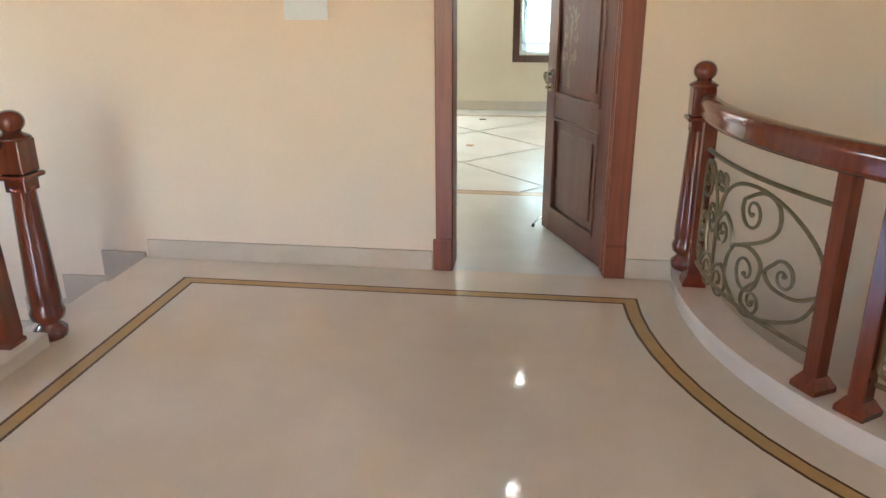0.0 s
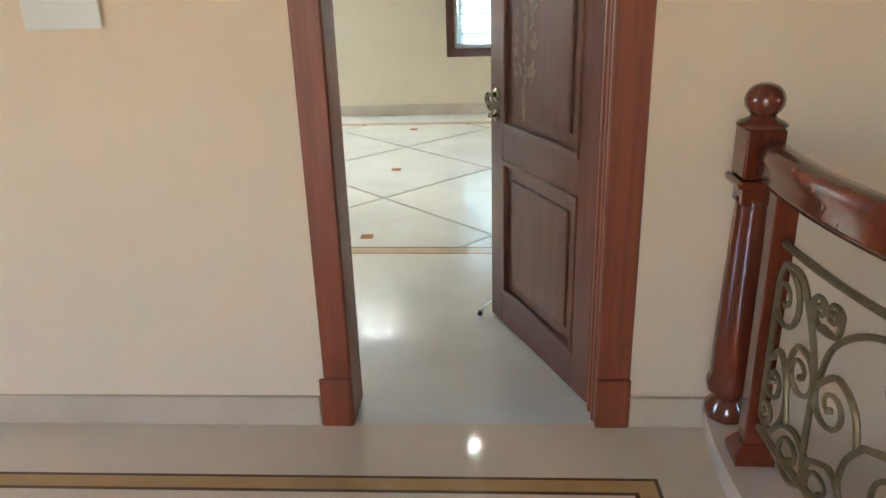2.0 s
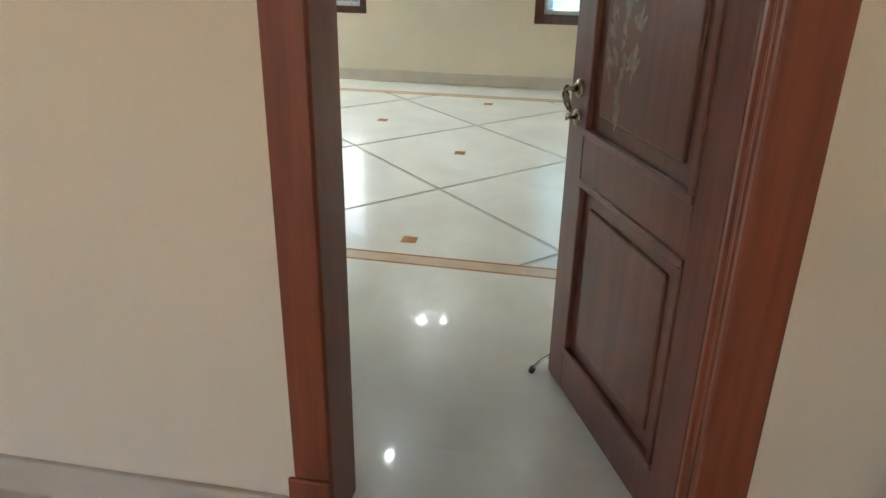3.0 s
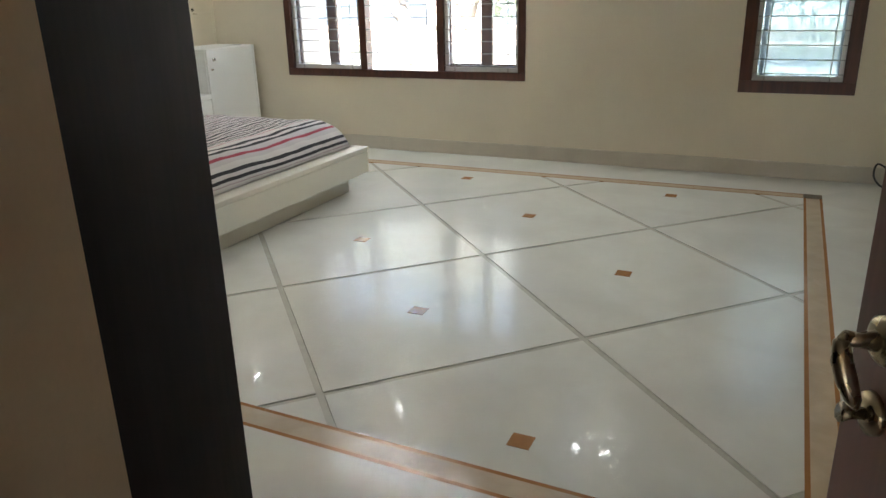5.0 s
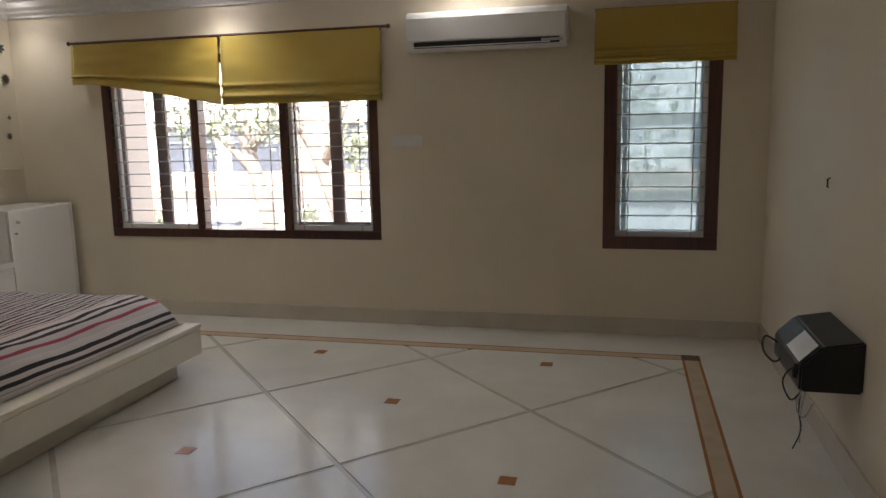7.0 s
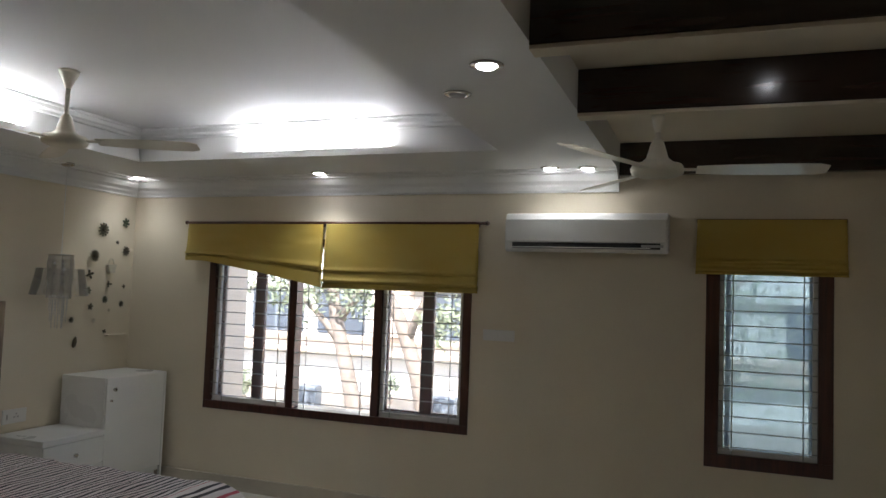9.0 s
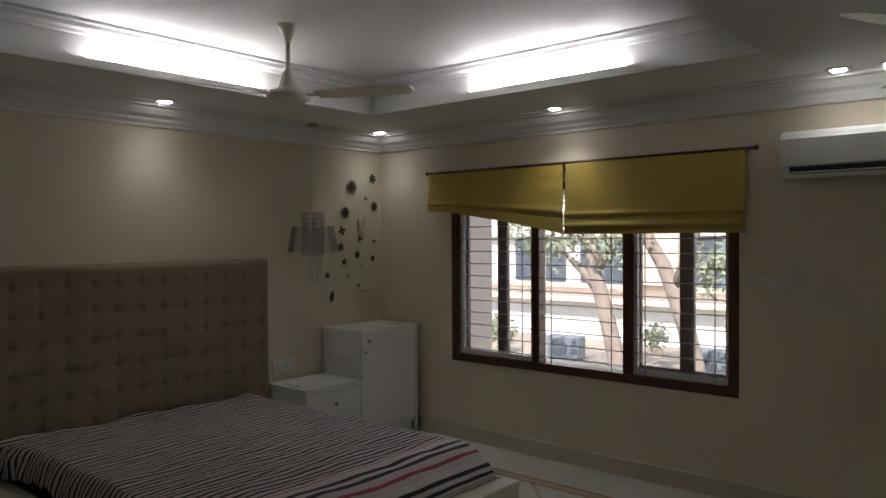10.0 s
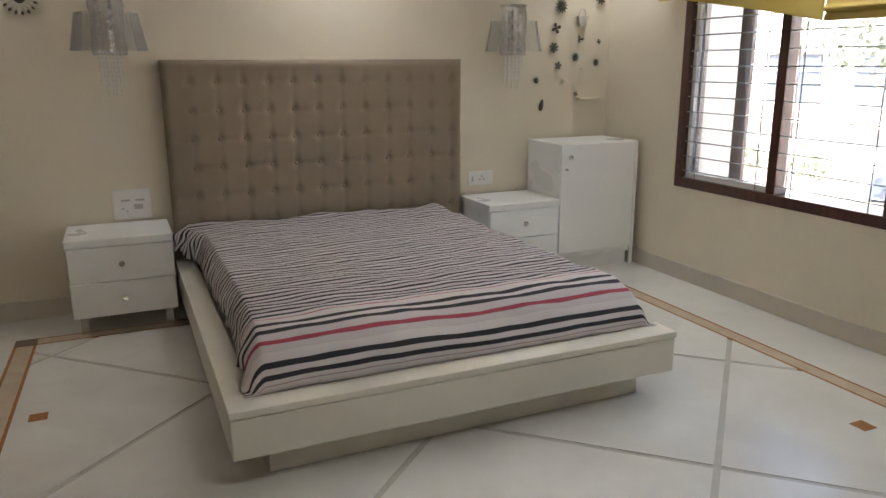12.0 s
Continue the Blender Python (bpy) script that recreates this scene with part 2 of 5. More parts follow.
cn, cl = CRUMPLE.node_tree.nodes, CRUMPLE.node_tree.links
cnoise, cbump = cn.new("ShaderNodeTexNoise"), cn.new("ShaderNodeBump")
cnoise.inputs["Scale"].default_value, cnoise.inputs["Detail"].default_value = 38.0, 2
cbump.inputs["Strength"].default_value, cbump.inputs["Distance"].default_value = 1.0, 0.012
cl.new(cnoise.outputs["Fac"], cbump.inputs["Height"])
for node in cn:
    if node.type in ("BSDF_GLOSSY", "FRESNEL"):
        cl.new(cbump.outputs[0], node.inputs["Normal"])
GLINT = mat("glint_strip_foil", (0.86, 0.86, 0.85), 0.12, 1.0, var=0.1, scale=40, bump=0.0, rvar=0.02)
CRYSTAL = mat("crystal_beads", (0.80, 0.79, 0.77), 0.12, 0.1, var=0.2, scale=50, bump=0.0)
LAMP = glow("downlight_glow", (1.0, 0.98, 0.94), 13)
COVE = glow("cove_tube_glow", (1.0, 0.98, 0.95), 14)
FINPAINT = mat("cream_outside_paint", (0.74, 0.66, 0.55), 0.8, var=0.08, scale=1.5, fine=40, bump=0.03)
STUCCO = mat("white_outside_stucco", (0.80, 0.78, 0.73), 0.8, var=0.08, scale=1.2, fine=30, bump=0.03)
TERRA = mat("orange_outside_stucco", (0.74, 0.60, 0.48), 0.8, var=0.1, scale=1.2, fine=30, bump=0.03)
DARKGLASS = mat("dark_window_glass", (0.09, 0.11, 0.14), 0.12, var=0.2, bump=0.0)
BARK = mat("tree_bark", (0.38, 0.31, 0.25), 0.9, var=0.4, scale=9, fine=60, bump=0.12)
LEAF = mat("tree_leaves", (0.31, 0.34, 0.22), 0.6, tint=(0.18, 0.22, 0.12), scale=2, fine=9, bump=0.0)
EARTH = mat("dusty_ground", (0.40, 0.35, 0.28), 0.9, var=0.25, scale=0.7, fine=8, bump=0.05)
CASING = mat("blue_grey_casing_paint", (0.20, 0.23, 0.26), 0.45, 0.0, bump=0.01)


# ---- building helpers ----
def root(ob):
    return ob.matrix_basis if ob.parent is None else root(ob.parent) @ ob.matrix_basis


def part(name, bm, material, parent=None, label="", smooth=False):
    """Links a bmesh, given in world places, as one mesh object under a thing or part."""
    if parent is not None:
        bm.transform(root(parent).inverted())
    bmesh.ops.recalc_face_normals(bm, faces=bm.faces)
    me = bpy.data.meshes.new(name)
    bm.to_mesh(me)
    bm.free()
    if smooth:
        for p in me.polygons:
            p.use_smooth = True
    me.materials.append(material)
    ob = new(name, me)
    ob.parent = parent
    if label:
        ob["label"] = label
    return ob


def thing(name, x, y, z, label, category, group="", kind=""):
    ob = new(name)
    ob.empty_display_size = 0.1
    ob.matrix_basis = pose(x, y, z)
    return tagged(ob, label, category, group, kind)


def structure(name, bm, material, label, category, smooth=False):
    return tagged(part(name, bm, material, smooth=smooth), label, category, kind="structure")


def box(x0, x1, y0, y1, z0, z1, bev=0.0, bm=None):
    bm = bm or bmesh.new()
    v = bmesh.ops.create_cube(bm, size=1)["verts"]
    bmesh.ops.scale(bm, vec=(abs(x1 - x0), abs(y1 - y0), abs(z1 - z0)), verts=v)
    bmesh.ops.translate(bm, vec=((x0 + x1) / 2, (y0 + y1) / 2, (z0 + z1) / 2), verts=v)
    if bev:
        e = list({e for q in v for e in q.link_edges})
        bmesh.ops.bevel(bm, geom=e, offset=bev, segments=2, affect="EDGES", profile=0.5)
    return bm


def prism(poly, z0, z1, bm=None):
    bm = bm or bmesh.new()
    lo = [bm.verts.new((x, y, z0)) for x, y in poly]
    hi = [bm.verts.new((x, y, z1)) for x, y in poly]
    bm.faces.new(lo[::-1])
    bm.faces.new(hi)
    for i in range(len(poly)):
        j = (i + 1) % len(poly)
        bm.faces.new((lo[i], lo[j], hi[j], hi[i]))
    return bm


def lathe(x, y, profile, seg=24, bm=None, square=False):
    """Turns a profile of (radius, height) about an upright axis."""
    bm = bm or bmesh.new()
    rings = []
    for r, z in profile:
        ring = []
        for i in range(seg):
            a = 2 * math.pi * (i + 0.5) / seg
            ring.append(bm.verts.new((x + r * math.cos(a), y + r * math.sin(a), z)))
        rings.append(ring)
    for a, b in zip(rings, rings[1:]):
        for i in range(seg):
            j = (i + 1) % seg
            bm.faces.new((a[i], a[j], b[j], b[i]))
    bm.faces.new(rings[0][::-1])
    bm.faces.new(rings[-1])
    return bm


def tube(points, r, seg=8, bm=None, closed=False):
    """A round bar along a line of points; r is one radius or a list."""
    bm = bm or bmesh.new()
    pts = [Vector(p) for p in points]
    n = len(pts)
    rings = []
    up = None
    for i, p in enumerate(pts):
        d = (pts[min(i + 1, n - 1)] - pts[max(i - 1, 0)]).normalized()
        if up is None:
            up = d.orthogonal().normalized()
        up = (up - d * up.dot(d)).normalized()
        side = d.cross(up)
        rr = r[i] if isinstance(r, (list, tuple)) else r
        rings.append([bm.verts.new(p + (up * math.cos(2 * math.pi * k / seg) + side * math.sin(2 * math.pi * k / seg)) * rr) for k in range(seg)])
    for a, b in zip(rings, rings[1:]):
        for k in range(seg):
            j = (k + 1) % seg
            bm.faces.new((a[k], a[j], b[j], b[k]))
    bm.faces.new(rings[0][::-1])
    bm.faces.new(rings[-1])
    return bm


def eased(points, steps=5):
    """A smooth line through a few points."""
    p, out = [Vector(q) for q in points], []
    for i in range(len(p) - 1):
        a, b, c, d = p[max(i - 1, 0)], p[i], p[i + 1], p[min(i + 2, len(p) - 1)]
        for k in range(steps):
            f = k / steps
            out.append(0.5 * (2 * b + (c - a) * f + (2 * a - 5 * b + 4 * c - d) * f * f + (3 * b - a - 3 * c + d) * f ** 3))
    return out + [p[-1]]


def sweep(profile, path, up=Vector((0, 0, 1)), bm=None):
    """Runs a closed (out, up) profile along a level path; out is to the right of the way."""
    bm = bm or bmesh.new()
    pts = [Vector(p) for p in path]
    rings = []
    for i, p in enumerate(pts):
        a = (pts[i] - pts[i - 1]).normalized() if i else (pts[1] - pts[0]).normalized()
        b = (pts[i + 1] - pts[i]).normalized() if i < len(pts) - 1 else a
        na, nb = a.cross(up), b.cross(up)
        m = (na + nb).normalized()
        m /= max(m.dot(na), 0.3)
        rings.append([bm.verts.new(p + m * o + up * h) for o, h in profile])
    k = len(profile)
    for a, b in zip(rings, rings[1:]):
        for i in range(k):
            j = (i + 1) % k
            bm.faces.new((a[i], a[j], b[j], b[i]))
    bm.faces.new(rings[0][::-1])
    bm.faces.new(rings[-1])
    return bm


def oriented(bm, m):
    bm.transform(m)
    return bm


# ---- the shell ----
ZC, YF, XW, XE, YN = 2.55, 5.86, -5.13, 0.70, 0.39
LOW = -3.3
CX, CY = 2.72, -0.36          # centre of the round stairwell opening

# door wall: left pier, right pier, lintel
bm = prism([(-6.0, 0), (-0.508, 0), (-0.508, 0.172), (-0.418, 0.172), (-0.505, YN), (-6.0, YN)], 0, 2.215)
prism([(0.525, 0), (6.0, 0), (6.0, YN), (0.505, YN), (0.418, 0.172), (0.525, 0.172)], 0, 2.215, bm)
box(-6.0, 6.0, 0, YN, 2.215, 3.3, bm=bm)
structure("wall_south", bm, HALLW, "cream painted wall with the bedroom doorway", "wall")
bm = box(-6.0, 6.0, 0, YN, LOW, -0.16)
box(-6.0, -0.5, 0, YN, -0.16, 0.0, bm=bm)
box(0.5, 6.0, 0, YN, -0.16, 0.0, bm=bm)
structure("wall_stairwell", bm, HALLW, "cream painted wall that goes down the stairwell", "wall")

# thin tan facings just proud of the splayed reveals of the cream piers
bm = prism([(-0.4175, 0.1725), (-0.4145, 0.1725), (-0.5015, YN + 0.001), (-0.5045, YN + 0.001)], 0, 2.214)
structure("trim_reveal", bm, TANFACING, "thin tan facing on the plaster reveal beside the door frame", "reveal")
bm = prism([(0.4175, 0.1725), (0.5045, YN + 0.001), (0.5015, YN + 0.001), (0.4145, 0.1725)], 0, 2.214)
structure("trim_reveal_hinge_side", bm, TANFACING, "thin tan facing on the plaster reveal beside the door frame", "reveal")

# window wall with a wide and a narrow opening
WX0, WX1, WZ0, WZ1 = -4.305, -1.978, 0.640, 2.06
NX0, NX1, NZ0, NZ1 = -0.355, 0.400, 0.605, 2.06
bm = bmesh.new()
for x0, x1, z0, z1 in ((XW, WX0, 0, 2.9), (WX0, WX1, 0, WZ0), (WX0, WX1, WZ1, 2.9), (WX1, NX0, 0, 2.9),
                       (NX0, NX1, 0, NZ0), (NX0, NX1, NZ1, 2.9), (NX1, XE, 0, 2.9)):
    box(x0, x1, YF, YF + 0.23, z0, z1, bm=bm)
structure("wall_north", bm, CREAM, "cream painted bedroom wall with two windows", "wall")
structure("wall_west", box(XW - 0.2, XW, YN, YF + 0.23, 0, 2.9), CREAM, "cream painted wall behind the bed", "wall")
structure("wall_east", box(XE, XE + 0.2, YN, YF + 0.23, 0, 2.9), CREAM, "cream painted plain bedroom wall", "wall")

# hall shell, unseen; window openings added on three sides to let daylight in
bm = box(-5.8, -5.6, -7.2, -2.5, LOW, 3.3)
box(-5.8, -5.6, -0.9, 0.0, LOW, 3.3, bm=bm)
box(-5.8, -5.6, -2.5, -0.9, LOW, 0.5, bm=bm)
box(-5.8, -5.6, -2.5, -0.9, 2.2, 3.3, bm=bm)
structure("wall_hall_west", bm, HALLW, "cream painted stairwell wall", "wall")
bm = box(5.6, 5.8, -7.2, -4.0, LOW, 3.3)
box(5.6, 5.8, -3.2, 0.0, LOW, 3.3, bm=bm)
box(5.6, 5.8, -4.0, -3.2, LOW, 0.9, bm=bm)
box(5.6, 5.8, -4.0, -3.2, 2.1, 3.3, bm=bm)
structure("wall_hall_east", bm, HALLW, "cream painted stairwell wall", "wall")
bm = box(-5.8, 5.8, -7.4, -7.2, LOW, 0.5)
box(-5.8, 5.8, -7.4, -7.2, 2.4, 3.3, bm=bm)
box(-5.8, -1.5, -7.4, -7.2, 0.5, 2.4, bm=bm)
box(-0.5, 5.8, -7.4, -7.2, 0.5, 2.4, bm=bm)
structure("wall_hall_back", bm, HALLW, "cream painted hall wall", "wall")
structure("ceiling_hall", box(-5.8, 5.8, -7.4, 0.0, 3.1, 3.3), WHITE, "white painted hall ceiling", "ceiling")
structure("floor_lower", box(-5.8, 5.8, -7.4, 0.0, LOW - 0.2, LOW), HALLMARBLE, "beige marble floor of the storey below", "floor")

# bedroom ceiling: soffit ring with a raised tray, and a beamed bay
TX0, TX1, TY0, TY1, TZ = -4.30, -1.56, 2.24, 4.97, 2.80
SX = -0.93
BAYZ = 2.745                  # plaster ceiling between the beams
CV = 0.10                     # depth of the lighting cove behind the lip
bm = box(XW, SX, TY1 + CV, YF, ZC, 3.0)
box(XW, SX, YN, TY0, ZC, 3.0, bm=bm)
box(XW, TX0, TY0, TY1 + CV, ZC, 2.60, bm=bm)
box(TX1, SX, TY0, TY1 + CV, ZC, 3.0, bm=bm)
box(TX0, TX1, TY1, TY1 + CV, ZC, 2.60, bm=bm)
box(XW, TX0 - CV, TY0, TY1 + CV, 2.60, 3.0, bm=bm)
structure("ceiling_soffit", bm, WHITE, "white lowered ceiling band round a raised tray", "ceiling")
structure("ceiling_tray", box(TX0 - CV, TX1, TY0, TY1 + CV, TZ, 3.0), WHITE, "white raised tray ceiling over the bed", "ceiling")
structure("ceiling_bay", box(SX, XE, YN, YF, BAYZ, 3.0), PLASTER, "cream plaster ceiling between dark beams", "ceiling")

# moulding under the tray ceiling
prof = [(0, 0), (0, -0.065), (0.03, -0.065), (0.04, -0.05), (0.07, -0.042), (0.082, -0.022), (0.095, -0.016), (0.095, 0)]
loop = [(TX0 - 0.099, TY0 + 0.001), (TX0 - 0.099, TY1 + 0.099), (TX1 - 0.001, TY1 + 0.099), (TX1 - 0.001, TY0 + 0.001)]
bm = bmesh.new()
sweep(prof, [(x, y, TZ) for x, y in loop], bm=bm)
structure("trim_tray", bm, WHITE, "white stepped moulding round the tray ceiling", "moulding")
# cornice where the walls meet the soffit
prof = [(0, 0), (0, -0.14), (0.018, -0.14), (0.022, -0.125), (0.05, -0.105), (0.06, -0.09), (0.10, -0.07),
        (0.125, -0.045), (0.135, -0.03), (0.17, -0.026), (0.175, -0.012), (0.215, -0.010), (0.22, 0)]
structure("trim_cornice", sweep(prof, [(XW + 0.001, YN + 0.01, ZC - 0.001), (XW + 0.001, YF - 0.001, ZC - 0.001), (SX, YF - 0.001, ZC - 0.001)]), WHITE,
          "white stepped plaster cornice", "cornice")

# skirting
bm = box(XW, XE, YF - 0.018, YF, 0.0, 0.115, 0.004)
structure("baseboard_north", bm, SKIRT, "grey-beige marble skirting", "skirting")
structure("baseboard_west", box(XW, XW + 0.018, YN, YF - 0.018, 0.0, 0.115, 0.004), SKIRT, "grey-beige marble skirting", "skirting")
structure("baseboard_east", box(XE - 0.018, XE, YN, YF - 0.018, 0.0, 0.115, 0.004), SKIRT, "grey-beige marble skirting", "skirting")
structure("baseboard_hall", box(-2.22, -0.527, -0.018, 0.0, 0.0, 0.112, 0.004), HALLSKIRT, "beige marble skirting in the hall", "skirting")
structure("baseboard_hall_right", box(0.527, 0.78, -0.018, 0.0, 0.0, 0.112, 0.004), HALLSKIRT, "beige marble skirting in the hall", "skirting")


# ---- door frame and doors ----
door = thing("door_1", 0, 0, 0, "red-brown polished timber door standing open into the bedroom", "door", kind="structure")
for s in (-1, 1):
    a, b = (-0.508, -0.412) if s < 0 else (0.412, 0.525)
    fr = part("jamb", box(a, b, -0.010, 0.172, 0.0, 2.10, 0.006), JAMBWOOD, door)
    e, i = (-0.506, -0.414) if s < 0 else (0.522, 0.414)
    part("architrave", box(e, i, -0.018, -0.010, 0.19, 2.10, 0.004), JAMBWOOD, fr)
    part("plinth_block", box(e + s * (0.016 if s < 0 else 0.004), i, -0.024, -0.010, 0.0, 0.185, 0.005), JAMBWOOD, fr)
    for y0, y1, w in () if s < 0 else ((0.02, 0.035, 0.008), (0.05, 0.06, 0.006), (0.075, 0.105, 0.012)):
        part("rebate_strip", box(i, i - s * w, y0, y1, 0.0, 2.10, 0.003), JAMBWOOD, fr)
part("head_jamb", box(-0.508, 0.525, -0.010, 0.172, 2.10, 2.213, 0.006), JAMBWOOD, door)


def panelled_leaf(parent, m, length, height, t):
    """A leaf along +x from its hinge, its moulded face towards -y."""
    def put(name, bm, mt, par=None, label="", smooth=False):
        return part(name, oriented(bm, m), mt, par or parent, label, smooth)
    st = 0.115
    rails = [(0.0, 0.15), (0.745, 0.875), (height - 0.13, height)]
    for a, b in ((0, st), (length - st, length)):
        put("stile", box(a, b, 0, t, 0.008, height, 0.003), LEAFWOOD)
    for a, b in rails:
        put("rail", box(st, length - st, 0.001, t - 0.001, max(a, 0.008), b, 0.002), LEAFWOOD)
    for (_, a), (b, _) in zip(rails, rails[1:]):
        p = put("panel", box(st, length - st, 0.014, t - 0.014, a, b), LEAFWOOD)
        put("raised_field", box(st + 0.07, length - st - 0.07, 0.005, 0.016, a + 0.07, b - 0.07, 0.008), LEAFWOOD, p)
        for u0, u1, v0, v1 in ((st, length - st, a, a + 0.022), (st, length - st, b - 0.022, b), (st, st + 0.022, a + 0.022, b - 0.022), (length - st - 0.022, length - st, a + 0.022, b - 0.022)):
            put("moulding", box(u0, u1, -0.006, 0.0145, v0, v1, 0.004), LEAFWOOD, p)
    return put


hinge, free = Vector((0.402, 0.118)), Vector((0.073, 0.878))
d = (free - hinge)
ang = math.degrees(math.atan2(d.y, d.x))
LEAFM = pose(hinge.x, hinge.y, 0, 0, 0, ang)
# local -y must face the hall: turn the leaf's face
flip = Matrix.Diagonal((1, -1, 1, 1))
put = panelled_leaf(door, LEAFM @ flip, d.length, 2.08, 0.038)
L = d.length
lock = put("handle_rose", tube([(L - 0.06, 0.001, 1.0), (L - 0.06, -0.006, 1.0), (L - 0.06, -0.010, 1.0), (L - 0.06, -0.013, 1.0)], [0.027, 0.027, 0.022, 0.014], 18), BRASS, None, "round antique brass handle rose", smooth=True)
put("lever_neck", tube([(L - 0.06, -0.012, 1.0), (L - 0.06, -0.028, 1.001), (L - 0.06, -0.043, 1.003)], [0.012, 0.008, 0.009], 12), BRASS, lock, smooth=True)
put("lever", tube([(L - 0.058, -0.040, 1.008), (L - 0.060, -0.046, 0.998), (L - 0.066, -0.046, 0.981), (L - 0.076, -0.043, 0.962), (L - 0.085, -0.038, 0.945), (L - 0.089, -0.036, 0.938)],
                 [0.005, 0.009, 0.011, 0.011, 0.008, 0.003], 12), BRASS, lock, "fluted brass lever grip", smooth=True)
turn = put("key_rose", tube([(L - 0.06, 0.001, 0.915), (L - 0.06, -0.006, 0.915), (L - 0.06, -0.011, 0.915)], [0.024, 0.024, 0.013], 18), BRASS, None, "round antique brass thumb-turn rose", smooth=True)
put("thumb_turn", tube([(L - 0.06, -0.010, 0.915), (L - 0.06, -0.024, 0.915), (L - 0.06, -0.034, 0.918)], [0.007, 0.006, 0.012], 10), BRASS, turn, smooth=True)
stop = put("door_stop", tube([(L - 0.02, -0.004, 0.075), (L - 0.01, -0.03, 0.055), (L - 0.0, -0.055, 0.02)], 0.006, 8), CHROME, None, "dark metal kick-down door stop")
put("rubber_foot", tube([(L - 0.0, -0.055, 0.022), (L + 0.003, -0.06, 0.002)], 0.011, 10), BLACK, stop)
# worn pale patches where the painted flowers rub off
WORN = mat("worn_flower_paint", (0.33, 0.23, 0.155), 0.6, var=0.5, scale=30, bump=0.0)
bm = bmesh.new()
rnd = random.Random(5)
for i in range(44):
    if i < 12:
        u, w, r = 0.532 + rnd.uniform(-0.012, 0.012), 0.965 + i * 0.038, rnd.uniform(0.009, 0.017)
        turn, long = radians(rnd.uniform(70, 110)), rnd.uniform(1.3, 2.2)
    else:
        side = -1 if i % 2 else 1
        w = 1.07 + 0.32 * rnd.random()
        u = 0.532 + side * (0.035 + 0.05 * rnd.random())
        r, turn, long = rnd.uniform(0.005, 0.011), radians(90 - side * rnd.uniform(10, 50)), rnd.uniform(1.8, 3.4)
    ring = []
    for k in range(14):
        a = 2 * math.pi * k / 14
        q = r * (1 + 0.25 * math.sin(3 * a + i) + 0.12 * math.sin(5 * a + 2 * i))
        x, y = q * long * math.cos(a), q * math.sin(a)
        ring.append((u + x * math.cos(turn) - y * math.sin(turn), w + x * math.sin(turn) + y * math.cos(turn)))
    bm.faces.new([bm.verts.new((p, 0.0042 - i * 0.00002, q)) for p, q in ring])
put("flower_motif", bm, WORN, None, "faded painted flower spray")

# the plain dark leaf on the bedroom side
leaf2 = thing("door_2", -0.51, 0.40, 0, "plain very dark brown flush door leaf standing open", "door", kind="structure")
a2, b2 = Vector((-0.512, 0.395)), Vector((-1.035, 1.115))
d2 = b2 - a2
m2 = pose(a2.x, a2.y, 0, 0, 0, math.degrees(math.atan2(d2.y, d2.x)))
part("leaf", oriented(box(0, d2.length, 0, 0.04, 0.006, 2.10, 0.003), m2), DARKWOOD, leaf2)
part("hinge", oriented(tube([(0.0, 0.045, 1.7), (0.0, 0.045, 1.8)], 0.008), m2), CHROME, leaf2)
part("hinge", oriented(tube([(0.0, 0.045, 0.25), (0.0, 0.045, 0.35)], 0.008), m2), CHROME, leaf2)


